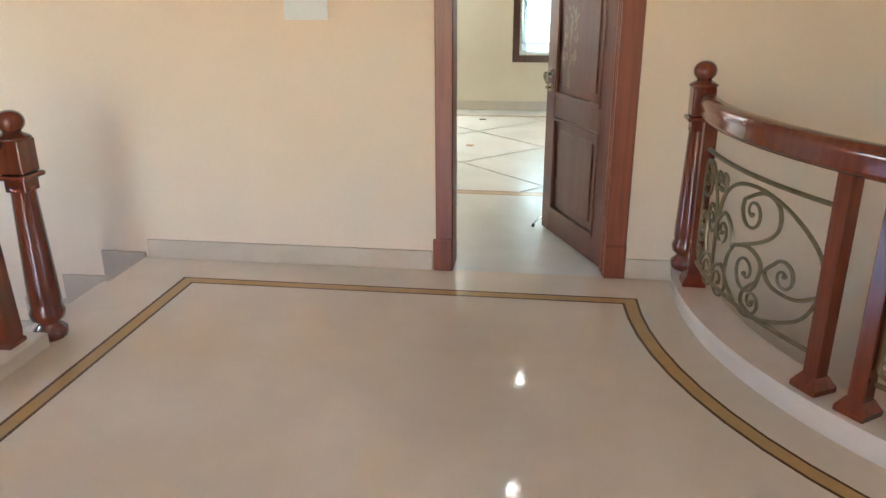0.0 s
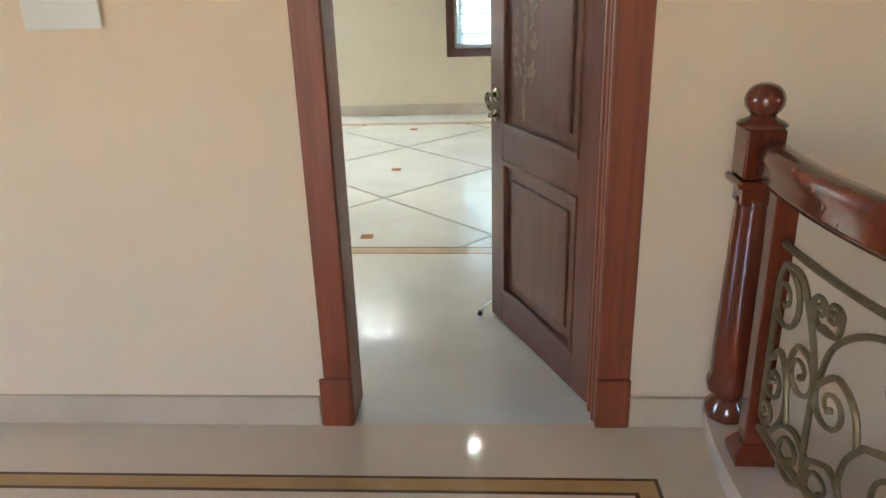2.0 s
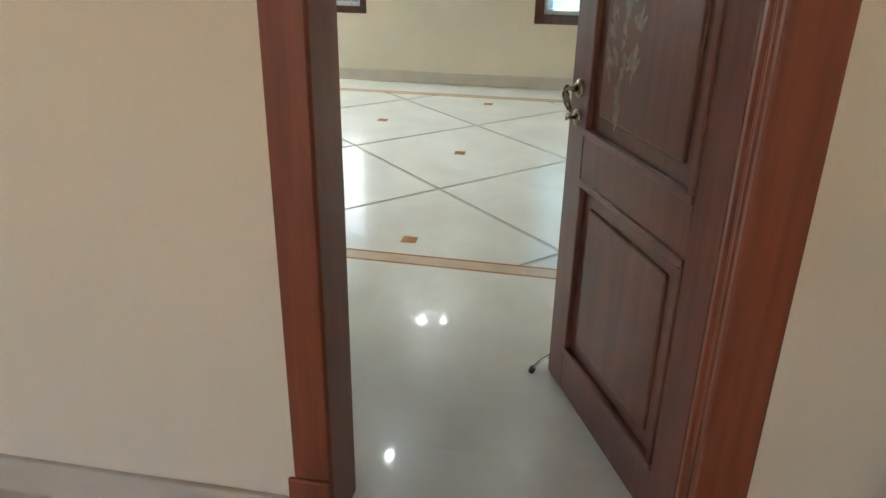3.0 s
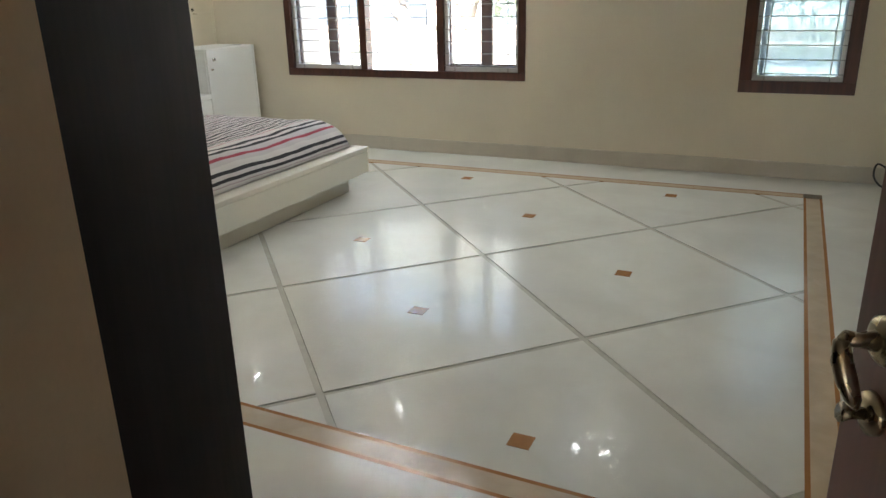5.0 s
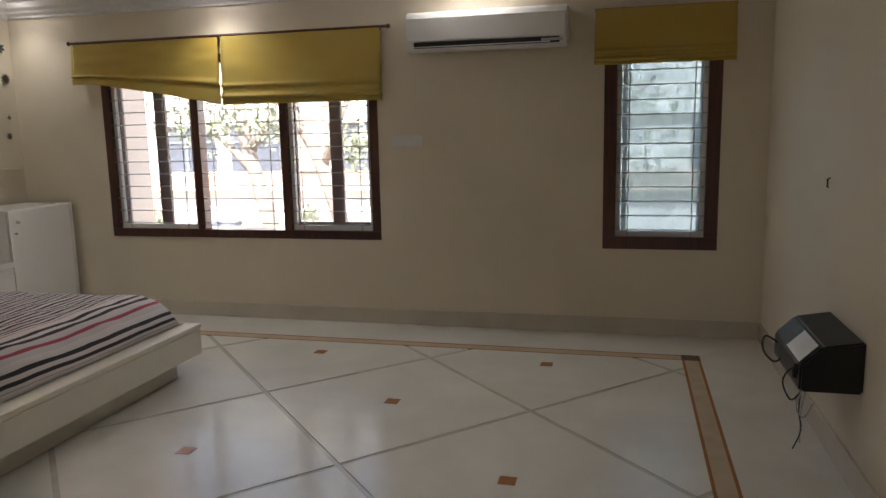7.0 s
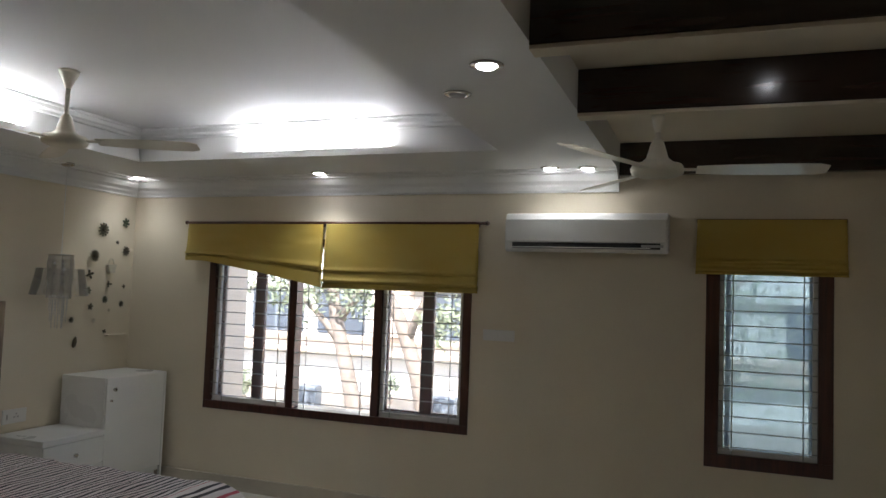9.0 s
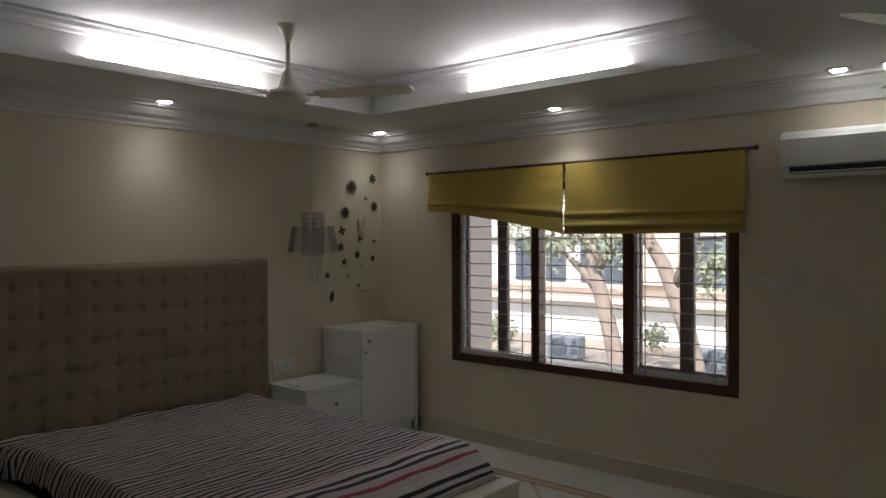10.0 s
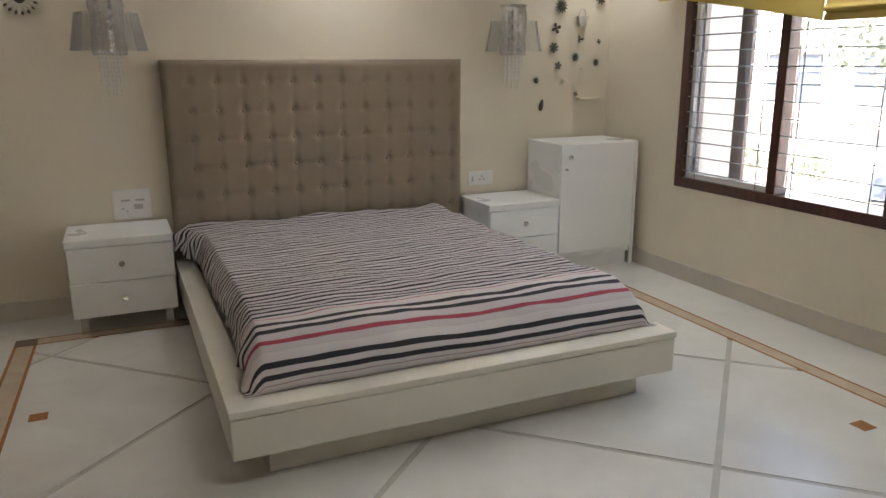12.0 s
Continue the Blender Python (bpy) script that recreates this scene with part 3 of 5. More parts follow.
# ---- windows ----
def window(name, x0, x1, z0, z1, cuts, stiles, label, pane_mat, wide=0.065, sashes=(), rails=()):
    w = thing(name, (x0 + x1) / 2, YF, z0, label, "window", kind="structure")
    y0, y1 = YF - 0.006, YF + 0.10
    fr = part("window_frame", box(x0, x1, y0, y1, z0, z0 + wide, 0.004), FRAMEWOOD, w)
    part("frame_head", box(x0, x1, y0, y1, z1 - wide, z1, 0.004), FRAMEWOOD, fr)
    part("frame_side", box(x0, x0 + wide, y0, y1, z0 + wide, z1 - wide, 0.004), FRAMEWOOD, fr)
    part("frame_side", box(x1 - wide, x1, y0, y1, z0 + wide, z1 - wide, 0.004), FRAMEWOOD, fr)
    edges = [x0 + wide]
    for c in cuts:
        part("mullion", box(c - 0.032, c + 0.032, y0 + 0.004, y1, z0 + wide, z1 - wide, 0.004), FRAMEWOOD, fr)
        edges += [c - 0.032, c + 0.032]
    edges.append(x1 - wide)
    for i in range(0, len(edges), 2):
        a, b = edges[i], edges[i + 1]
        if i // 2 in sashes:
            sa = part("sash", box(a, b, YF + 0.03, YF + 0.065, z0 + wide, z0 + wide + 0.035, 0.003), ALU, w)
            part("sash_side", box(a, a + 0.03, YF + 0.03, YF + 0.065, z0 + wide + 0.035, z1 - wide, 0.003), ALU, sa)
            part("sash_side", box(b - 0.03, b, YF + 0.03, YF + 0.065, z0 + wide + 0.035, z1 - wide, 0.003), ALU, sa)
            part("track", box(a, b, YF + 0.0245, YF + 0.0295, z0 + wide, z0 + wide + 0.014, 0.002), ALU, sa)
        p = part("pane", box(a + 0.03, b - 0.03, YF + 0.045, YF + 0.050, z0 + wide + 0.035, z1 - wide), pane_mat, w)
        p.visible_shadow = False
        for k in range(int((z1 - z0 - 2 * wide) / 0.098) + 1):
            z = z0 + wide + 0.05 + k * 0.098
            if z < z1 - wide:
                part("grille_rod", tube([(a, YF + 0.012, z), (b, YF + 0.012, z)], 0.004, 6), ROD, w)
        for f in (0.14, 0.86):
            u = a + f * (b - a)
            part("grille_post", tube([(u, YF + 0.020, z0 + wide), (u, YF + 0.020, z1 - wide)], 0.004, 6), ROD, w)
    for c, s in stiles:
        part("stile", box(c - s / 2, c + s / 2, YF + 0.07, YF + 0.10, z0 + wide, z1 - wide, 0.004), FRAMEWOOD, w)
    for a, b, h in rails:
        part("shutter_rail", box(a, b, YF + 0.071, YF + 0.099, z0 + wide, z0 + wide + h, 0.003), FRAMEWOOD, w)
    part("window_sill", box(x0, x1, YF + 0.10, YF + 0.27, z0 + 0.02, z0 + 0.055, 0.003), SKIRT, w)
    return w


window("window_1", WX0, WX1, WZ0, WZ1, (-3.485, -2.735), ((-4.215, 0.06), (-3.84, 0.10), (-2.685, 0.045), (-2.34, 0.10)), "wide three-bay window in dark wood frames with steel grille bars", PANE,
       sashes=(0, 2), rails=((-4.185, -3.89, 0.03), (-2.66, -2.39, 0.06), (-2.29, -2.05, 0.06)))
window("window_2", NX0, NX1, NZ0, NZ1, (), ((-0.215, 0.03), (0.285, 0.03)), "narrow dark wood window with a dusty bluish pane", DUSTY, 0.085, sashes=(0,))


# ---- bed ----
bed = thing("bed", -3.9, 3.57, 0, "ivory lacquered platform bed with a tall buttoned taupe headboard", "bed")
BX0, BX1, BY0, BY1 = -5.02, -2.705, 2.61, 4.523
part("plinth", box(-4.95, -2.815, 2.75, 4.415, 0.0, 0.13, 0.003), IVORY, bed)
part("foot_board", box(-2.82, BX1, BY0, BY1, 0.13, 0.283, 0.005), IVORY, bed)
part("groove", box(-2.815, BX1 - 0.006, BY0 + 0.006, BY1 - 0.006, 0.283, 0.288), IVORY, bed)
part("side_board", box(BX0, -2.822, BY0, BY0 + 0.11, 0.13, 0.303, 0.004), IVORY, bed)
part("side_board", box(BX0, -2.822, BY1 - 0.11, BY1, 0.13, 0.303, 0.004), IVORY, bed)
part("edge_strip", box(-2.84, BX1 + 0.004, BY0 - 0.004, BY1 + 0.004, 0.288, 0.316, 0.004), IVORY, bed)
part("slat_base", box(BX0, -2.822, BY0 + 0.11, BY1 - 0.11, 0.17, 0.20), IVORY, bed)

# buttoned headboard
HY0, HY1, HZ0, HZ1 = 2.625, 4.58, 0.22, 1.495
COLS, ROWS = 12, 6
cs, rs = (HY1 - HY0 - 0.245) / (COLS - 1), 0.172
btn = [(HY0 + 0.155 + c * cs, HZ1 - 0.13 - r * rs) for r in range(ROWS) for c in range(COLS)]
NU, NV = 132, 84
ys, zs = np.linspace(HY0, HY1, NU), np.linspace(HZ0, HZ1, NV)
Yg, Zg = np.meshgrid(ys, zs, indexing="ij")
depth = np.zeros_like(Yg)
for by, bz in btn:
    rr = ((Yg - by) / 0.022) ** 2 + ((Zg - bz) / 0.022) ** 2
    depth += 0.015 * np.exp(-rr)
    depth += 0.006 * np.exp(-((Yg - by) / 0.006) ** 2 - ((Zg - bz - 0.035) / 0.03) ** 2)
fold = np.abs(((HZ1 - 0.13 - Zg) / rs + 0.5) % 1 - 0.5)
depth += 0.005 * np.exp(-(fold / 0.04) ** 2) * (0.55 + 0.45 * np.sin((Yg - HY0) / cs * math.pi + Zg * 19))
fold2 = np.abs(((Yg - HY0 - 0.155) / cs + 0.5) % 1 - 0.5)
depth += 0.002 * np.exp(-(fold2 / 0.07) ** 2)
edge = np.minimum.reduce([Yg - HY0, HY1 - Yg, Zg - HZ0 + 0.2, HZ1 - Zg])
depth += 0.03 * np.clip(1 - edge / 0.03, 0, 1) ** 2
bm = bmesh.new()
grid = [[bm.verts.new((-5.035 - depth[i, j], ys[i], zs[j])) for j in range(NV)] for i in range(NU)]
back = [[None] * NV for _ in range(NU)]
for i in range(NU - 1):
    for j in range(NV - 1):
        bm.faces.new((grid[i][j], grid[i + 1][j], grid[i + 1][j + 1], grid[i][j + 1]))
rim = [grid[i][0] for i in range(NU)] + [grid[-1][j] for j in range(1, NV)] + [grid[i][-1] for i in range(NU - 2, -1, -1)] + [grid[0][j] for j in range(NV - 2, 0, -1)]
bk = [bm.verts.new((-5.125, v.co.y, v.co.z)) for v in rim]
for i in range(len(rim)):
    j = (i + 1) % len(rim)
    bm.faces.new((rim[i], rim[j], bk[j], bk[i]))
bm.faces.new(bk)
head = part("headboard", bm, TAUPE, bed, "taupe fabric headboard with rows of buttons", smooth=True)
bme = bpy.data.meshes.new("button")
bm = bmesh.new()
bmesh.ops.create_icosphere(bm, subdivisions=1, radius=0.012)
bmesh.ops.scale(bm, vec=(0.5, 1, 1), verts=bm.verts)
bm.to_mesh(bme)
bm.free()
bme.materials.append(TAUPE)
for p in bme.polygons:
    p.use_smooth = True
for by, bz in btn:
    if bz > 0.45:
        o = new("button", bme)
        o.parent = head
        o.matrix_basis = root(head).inverted() @ pose(-5.052, by, bz)

mattress = tagged(part("mattress", box(-5.02, -2.98, 2.77, 4.37, 0.20, 0.478, 0.08), DARKCLOTH), "black-sided mattress on the platform bed", "mattress")

# striped sheet
SHEET = bpy.data.materials.new("striped_sheet")
SHEET.use_nodes = True
n, k = SHEET.node_tree.nodes, SHEET.node_tree.links
b = n["Principled BSDF"]
uv, sep = n.new("ShaderNodeUVMap"), n.new("ShaderNodeSeparateXYZ")
uv.uv_map = "cloth"
k.new(uv.outputs[0], sep.inputs[0])
ramp = n.new("ShaderNodeValToRGB")
cr = ramp.color_ramp
cr.interpolation = "CONSTANT"
LT, BK, RD, GR, PK = (0.58, 0.535, 0.515, 1), (0.030, 0.028, 0.032, 1), (0.34, 0.05, 0.075, 1), (0.50, 0.455, 0.45, 1), (0.33, 0.24, 0.25, 1)
BOLD = [(0.0, LT), (0.018, PK), (0.024, LT), (0.041, BK), (0.064, LT), (0.090, BK), (0.118, LT), (0.160, GR), (0.198, RD), (0.224, GR), (0.268, BK), (0.296, LT),
        (0.322, BK), (0.350, LT), (0.402, RD), (0.412, LT)]
BAND = 0.87                   # width of the bold band against the pattern
cr.elements[0].position, cr.elements[0].color = BOLD[0][0] * BAND / 0.5, BOLD[0][1]
cr.elements[1].position, cr.elements[1].color = BOLD[1][0] * BAND / 0.5, BOLD[1][1]
for p, c in BOLD[2:]:
    e = cr.elements.new(p * BAND / 0.5)
    e.color = c
sc = n.new("ShaderNodeMath")
sc.operation = "MULTIPLY"
sc.inputs[1].default_value = 2.0
k.new(sep.outputs[0], sc.inputs[0])
k.new(sc.outputs[0], ramp.inputs[0])
# fine repeat over the rest
mo = n.new("ShaderNodeMath")
mo.operation = "MODULO"
mo.inputs[1].default_value = 0.082
k.new(sep.outputs[0], mo.inputs[0])
md = n.new("ShaderNodeMath")
md.operation = "DIVIDE"
md.inputs[1].default_value = 0.082
k.new(mo.outputs[0], md.inputs[0])
fine = n.new("ShaderNodeValToRGB")
fr = fine.color_ramp
fr.interpolation = "CONSTANT"
FINE = [(0.0, LT), (0.13, BK), (0.35, LT), (0.46, PK), (0.55, LT), (0.64, BK), (0.86, LT), (0.94, GR)]
fr.elements[0].position, fr.elements[0].color = FINE[0]
fr.elements[1].position, fr.elements[1].color = FINE[1]
for p, c in FINE[2:]:
    e = fr.elements.new(p)
    e.color = c
k.new(md.outputs[0], fine.inputs[0])
gt = n.new("ShaderNodeMath")
gt.operation = "GREATER_THAN"
gt.inputs[1].default_value = 0.44 * BAND
k.new(sep.outputs[0], gt.inputs[0])
mx = n.new("ShaderNodeMix")
mx.data_type = "RGBA"
k.new(gt.outputs[0], mx.inputs["Factor"])
k.new(ramp.outputs[0], mx.inputs["A"])
k.new(fine.outputs[0], mx.inputs["B"])
k.new(mx.outputs["Result"], b.inputs["Base Color"])
b.inputs["Roughness"].default_value = 0.85
wv = n.new("ShaderNodeTexNoise")
wv.inputs["Scale"].default_value = 260
bp = n.new("ShaderNodeBump")
bp.inputs["Strength"].default_value, bp.inputs["Distance"].default_value = 0.2, 0.001
k.new(wv.outputs["Fac"], bp.inputs["Height"])
k.new(bp.outputs[0], b.inputs["Normal"])

NU, NV = 150, 120
top_len, drop = 1.95, 0.335
us, vs = np.linspace(0, top_len + drop, NU), np.linspace(-0.16, 1.86, NV)
bm = bmesh.new()
uvl = bm.loops.layers.uv.new("cloth")


def sheet_point(u, v):
    """u: along the cloth from the foot hem, v: across from the near side."""
    wr = 0.010 * noise.noise((u * 3.1, v * 2.2, 0.3)) + 0.009 * noise.noise((u * 9 + v * 3, v * 4, 4.0)) + 0.004 * noise.noise((u * 20, v * 9 + u * 6, 9.0))
    A, B, Q = 0.24, 0.185, 0.335
    if u < Q:
        a = (u / Q) ** 0.92 * math.pi / 2
        x, z = -2.832 - A * (1 - math.cos(a)) + 0.010 * noise.noise((v * 7, 1.0, 0)) * (1 - u / Q), 0.322 + B * math.sin(a)
    else:
        x, z = -2.832 - A - (u - Q), 0.322 + B
    z += wr * min(u / 0.15, 1.0)
    y = 2.72 + v
    w = 1.70
    if v < 0.06:
        t = min((0.06 - v) / 0.22, 1)
        y = 2.72 + 0.06 - 0.065 * math.sin(t * 1.5)
        z -= 0.15 * t ** 1.4 * (1 + 0.35 * noise.noise((u * 7, 3, 1)))
        y += 0.024 * noise.noise((u * 11, t * 2, 5)) * t
    elif v > w - 0.06:
        t = min((v - w + 0.06) / 0.22, 1)
        y = 2.72 + w - 0.06 + 0.055 * math.sin(t * 1.5)
        z -= 0.15 * t ** 1.4
    flare = max(0.0, 1 - u / 0.55)
    x += 0.028 * flare
    y += flare * (0.075 * v / w - 0.03 * (1 - v / w))
    head_end = max(0.0, (u - 1.95) / 0.3)
    if v < 0.06:
        y -= 0.09 * head_end * (1 + 0.6 * noise.noise((u * 14, v * 9, 2)))
    z += head_end * 0.02 * noise.noise((u * 13, v * 5, 7))
    if z < 0.320 and (x > -2.85 or y < 2.725 or y > 4.41):
        z = 0.320 + 0.004 * noise.noise((u * 9, v * 9, 3)) ** 2
    if z < 0.318:
        z = 0.318
    return x, y, z


g = [[bm.verts.new(sheet_point(u, v)) for v in vs] for u in us]
for i in range(NU - 1):
    for j in range(NV - 1):
        f = bm.faces.new((g[i][j], g[i + 1][j], g[i + 1][j + 1], g[i][j + 1]))
        for lo, (a, c) in zip(f.loops, ((i, j), (i + 1, j), (i + 1, j + 1), (i, j + 1))):
            lo[uvl].uv = (us[a] + 0.010 * noise.noise((us[a] * 1.6, vs[c] * 1.3, 6)) + 0.0015 * noise.noise((us[a] * 12, vs[c] * 8, 8)), vs[c])
sheet = tagged(part("bed_sheet", bm, SHEET, smooth=True), "beige cotton sheet with black and red stripes, tucked over the mattress", "bed sheet")
sol = sheet.modifiers.new("thickness", "SOLIDIFY")
sol.thickness = 0.004


# ---- bedside units ----
def knob(x, y, z, parent):
    part("knob", tube([(x, y, z), (x + 0.008, y, z), (x + 0.010, y, z), (x + 0.024, y, z), (x + 0.028, y, z)], [0.006, 0.006, 0.015, 0.016, 0.010], 12), CHROME, parent, "small chrome knob", True)


def drawers(name, y0, y1, x0, x1, ztop, label):
    t = thing(name, (x0 + x1) / 2, (y0 + y1) / 2, 0, label, "nightstand", "bedside units")
    part("body", box(x0, x1 - 0.02, y0, y1, 0.10, ztop - 0.045, 0.003), LACQ, t)
    part("top", box(x0, x1, y0 - 0.006, y1 + 0.004, ztop - 0.045, ztop, 0.006), LACQ, t)
    h = (ztop - 0.045 - 0.10) / 2
    for i in range(2):
        dr = part("drawer_front", box(x1 - 0.018, x1, y0 + 0.003, y1 - 0.003, 0.10 + i * h + 0.003, 0.10 + (i + 1) * h - 0.004, 0.003), LACQ, t)
        knob(x1, (y0 + y1) / 2, 0.10 + (i + 0.5) * h, dr)
    for fx in (x0 + 0.03, x1 - 0.07):
        for fy in (y0 + 0.03, y1 - 0.07):
            part("foot", box(fx, fx + 0.04, fy, fy + 0.04, 0.0, 0.10, 0.003), CHROME if fx > x0 + 0.1 else LACQ, t)
    return t


drawers("nightstand", 2.035, 2.585, -5.105, -4.655, 0.545, "white lacquered two-drawer nightstand on short feet")
drawers("nightstand", 4.60, 5.146, -5.105, -4.64, 0.54, "white lacquered low two-drawer unit beside the tall cabinet")
cab = thing("cabinet", -4.85, 5.45, 0, "white lacquered tall bedside cabinet with one door", "cabinet", "bedside units")
part("body", box(-5.105, -4.672, 5.155, 5.81, 0.10, 0.92, 0.004), LACQ, cab)
part("side_panel", box(-4.672, -4.65, 5.785, 5.81, 0.0, 0.92, 0.003), LACQ, cab)
cd = part("door", box(-4.67, -4.65, 5.158, 5.782, 0.14, 0.917, 0.004), LACQ, cab)
knob(-4.65, 5.225, 0.83, cd)
part("key_lock", tube([(-4.65, 5.20, 0.745), (-4.638, 5.20, 0.745), (-4.63, 5.20, 0.745)], [0.010, 0.010, 0.006], 10), CHROME, cd, "chrome key lock")
part("plinth", box(-5.09, -4.70, 5.175, 5.78, 0.0, 0.10), LACQ, cab)


# ---- wall plates ----
def plate_west(y0, y1, z0, z1, label, holes):
    t = thing("socket_plate", XW, (y0 + y1) / 2, z0, label, "socket plate")
    p = part("plate", box(XW, XW + 0.012, y0, y1, z0, z1, 0.004), PLASTIC, t)
    for a, c, w, h in holes:
        part("socket", box(XW + 0.012, XW + 0.016, y0 + a, y0 + a + w, z0 + c, z0 + c + h, 0.001), GREYPL, p)


plate_west(2.29, 2.506, 0.555, 0.737, "large white socket plate above the nightstand", ((0.05, 0.06, 0.012, 0.012), (0.075, 0.045, 0.010, 0.010), (0.12, 0.06, 0.05, 0.03), (0.05, 0.11, 0.05, 0.012), (0.13, 0.11, 0.05, 0.012)))
plate_west(4.665, 4.865, 0.598, 0.702, "white socket plate beside the headboard", ((0.03, 0.03, 0.012, 0.04), (0.09, 0.04, 0.012, 0.012), (0.12, 0.04, 0.012, 0.012), (0.105, 0.062, 0.012, 0.012)))


def plate_y(y, x0, x1, z0, z1, label, s):
    t = thing("switch_plate", (x0 + x1) / 2, y, z0, label, "switch plate")
    p = part("plate", box(x0, x1, min(y, y + s * 0.012), max(y, y + s * 0.012), z0, z1, 0.004), PLASTIC, t)
    for i in range(4):
        u = x0 + (i + 0.6) * (x1 - x0) / 4.6
        part("switch", box(u, u + 0.03, min(y + s * 0.012, y + s * 0.017), max(y + s * 0.012, y + s * 0.017), z0 + (z1 - z0) * 0.3, z0 + (z1 - z0) * 0.7, 0.001), PLASTIC, p)


plate_y(YF, -1.88, -1.645, 1.335, 1.415, "white switch plate on the bedroom wall", -1)
plate_y(0.0, -1.285, -1.055, 1.342, 1.62, "large white switch plate on the hall wall", -1)


# ---- blinds ----
def blind(x0, x1, z0, z1, sag, label, folds):
    t = thing("roman_blind", (x0 + x1) / 2, YF, z1, label, "roman blind", "roman blinds")
    nx, nz = 40, 100
    bm = bmesh.new()
    g = []
    for i in range(nx + 1):
        u = i / nx
        lo = z0 - sag * max(0, (u - 0.12) / 0.88) ** 1.15
        col = []
        for j in range(nz + 1):
            v = j / nz
            z = z1 + ((z0 if sag else lo) - z1) * v
            if sag and v > 0.62:
                z = (z1 + (z0 - z1) * 0.62) + (lo - (z1 + (z0 - z1) * 0.62)) * (v - 0.62) / 0.38
            y = YF - 0.045 - 0.016 * v + 0.006 * noise.noise((u * 5 + x0, v * 4, 0))
            for f, a in folds:
                y -= a * math.exp(-((v - f) / 0.03) ** 2) - 0.9 * a * math.exp(-((v - f - 0.04) / 0.014) ** 2)
            col.append(bm.verts.new((x0 + (x1 - x0) * u + 0.008 * (v - 0.5) * (1 if u > 0.5 else -1), y, z)))
        g.append(col)
    for i in range(nx):
        for j in range(nz):
            bm.faces.new((g[i][j], g[i + 1][j], g[i + 1][j + 1], g[i][j + 1]))
    c = part("cloth", bm, YELLOW, t, smooth=True)
    so = c.modifiers.new("thickness", "SOLIDIFY")
    so.thickness = 0.012
    part("head_rail", box(x0, x1, YF - 0.04, YF - 0.01, z1 - 0.02, z1 + 0.004, 0.003), FRAMEWOOD, t)
    return t


blind(-4.515, -3.215, 1.865, 2.175, 0.19, "mustard yellow roman blind, its lower corner sagging", ((0.80, 0.012),))
blind(-3.195, -1.925, 1.672, 2.178, 0.0, "mustard yellow roman blind pulled half up", ((0.72, 0.010), (0.88, 0.016)))
blind(-0.42, 0.468, 1.855, 2.215, 0.0, "mustard yellow roman blind over the narrow window", ((0.75, 0.010), (0.9, 0.014)))
rod = thing("curtain_rod", -3.2, YF, 2.18, "thin dark metal curtain rod above the wide window", "curtain rod")
part("rod", tube([(-4.54, YF - 0.035, 2.187), (-1.865, YF - 0.035, 2.187)], 0.011, 10), FRAMEWOOD, rod, smooth=True)
for x in (-4.54, -1.865):
    part("finial", lathe(x, YF - 0.035, [(0.004, 2.17), (0.016, 2.18), (0.016, 2.194), (0.004, 2.204)], 10), FRAMEWOOD, rod, smooth=True)
for x in (-4.45, -3.2, -1.95):
    part("bracket", box(x - 0.008, x + 0.008, YF - 0.035, YF, 2.178, 2.196), FRAMEWOOD, rod)


# ---- air conditioner ----
ac = thing("air_conditioner", -1.13, YF, 1.975, "white split air conditioner on the wall", "air conditioner")
prof = [(YF, 1.99), (YF - 0.17, 1.975), (YF - 0.195, 1.99), (YF - 0.205, 2.03), (YF - 0.205, 2.17), (YF - 0.18, 2.235), (YF - 0.16, 2.245), (YF, 2.245)]
bm = bmesh.new()
lo = [bm.verts.new((-1.685, y, z)) for y, z in prof]
hi = [bm.verts.new((-0.592, y, z)) for y, z in prof]
bm.faces.new(lo)
bm.faces.new(hi[::-1])
for i in range(len(prof)):
    j = (i + 1) % len(prof)
    bm.faces.new((lo[i], hi[i], hi[j], lo[j]))
bmesh.ops.bevel(bm, geom=bm.edges[:], offset=0.006, segments=2, affect="EDGES")
acb = part("body", bm, PLASTIC, ac)
part("front_panel", box(-1.675, -0.602, YF - 0.212, YF - 0.205, 2.045, 2.20, 0.003), PLASTIC, ac)
part("air_slot", box(-1.63, -0.64, YF - 0.2115, YF - 0.19, 2.0, 2.04, 0.002), BLACK, ac, "black air outlet slot")
part("louvre", box(-1.64, -0.70, YF - 0.216, YF - 0.19, 2.004, 2.010, 0.001), PLASTIC, ac)
part("display", box(-0.76, -0.62, YF - 0.214, YF - 0.195, 2.012, 2.03, 0.002), GREYPL, ac, "grey display strip")


# ---- ceiling fixtures ----
def downlight(x, y, z, lit, r=0.054):
    t = thing("downlight", x, y, z, "small round recessed ceiling downlight, " + ("lit" if lit else "switched off"), "downlight", "ceiling downlights")
    bm = lathe(x, y, [(r * 0.8, z - 0.001), (r * 1.25, z - 0.002), (r * 1.25, z - 0.006), (r * 0.95, z - 0.010), (r * 0.8, z - 0.006)], 20)
    part("ring", bm, CHROME, t, smooth=True)
    part("lens", lathe(x, y, [(r * 0.78, z - 0.002), (r * 0.78, z - 0.008), (r * 0.6, z - 0.015), (r * 0.2, z - 0.018)], 16), LAMP if lit else GREYPL, t)


for s in SPOTS:
    downlight(*s, True)
for s in BAY_SPOTS:
    downlight(*s, True, 0.035)
downlight(-1.387, 3.70, ZC, False, 0.05)

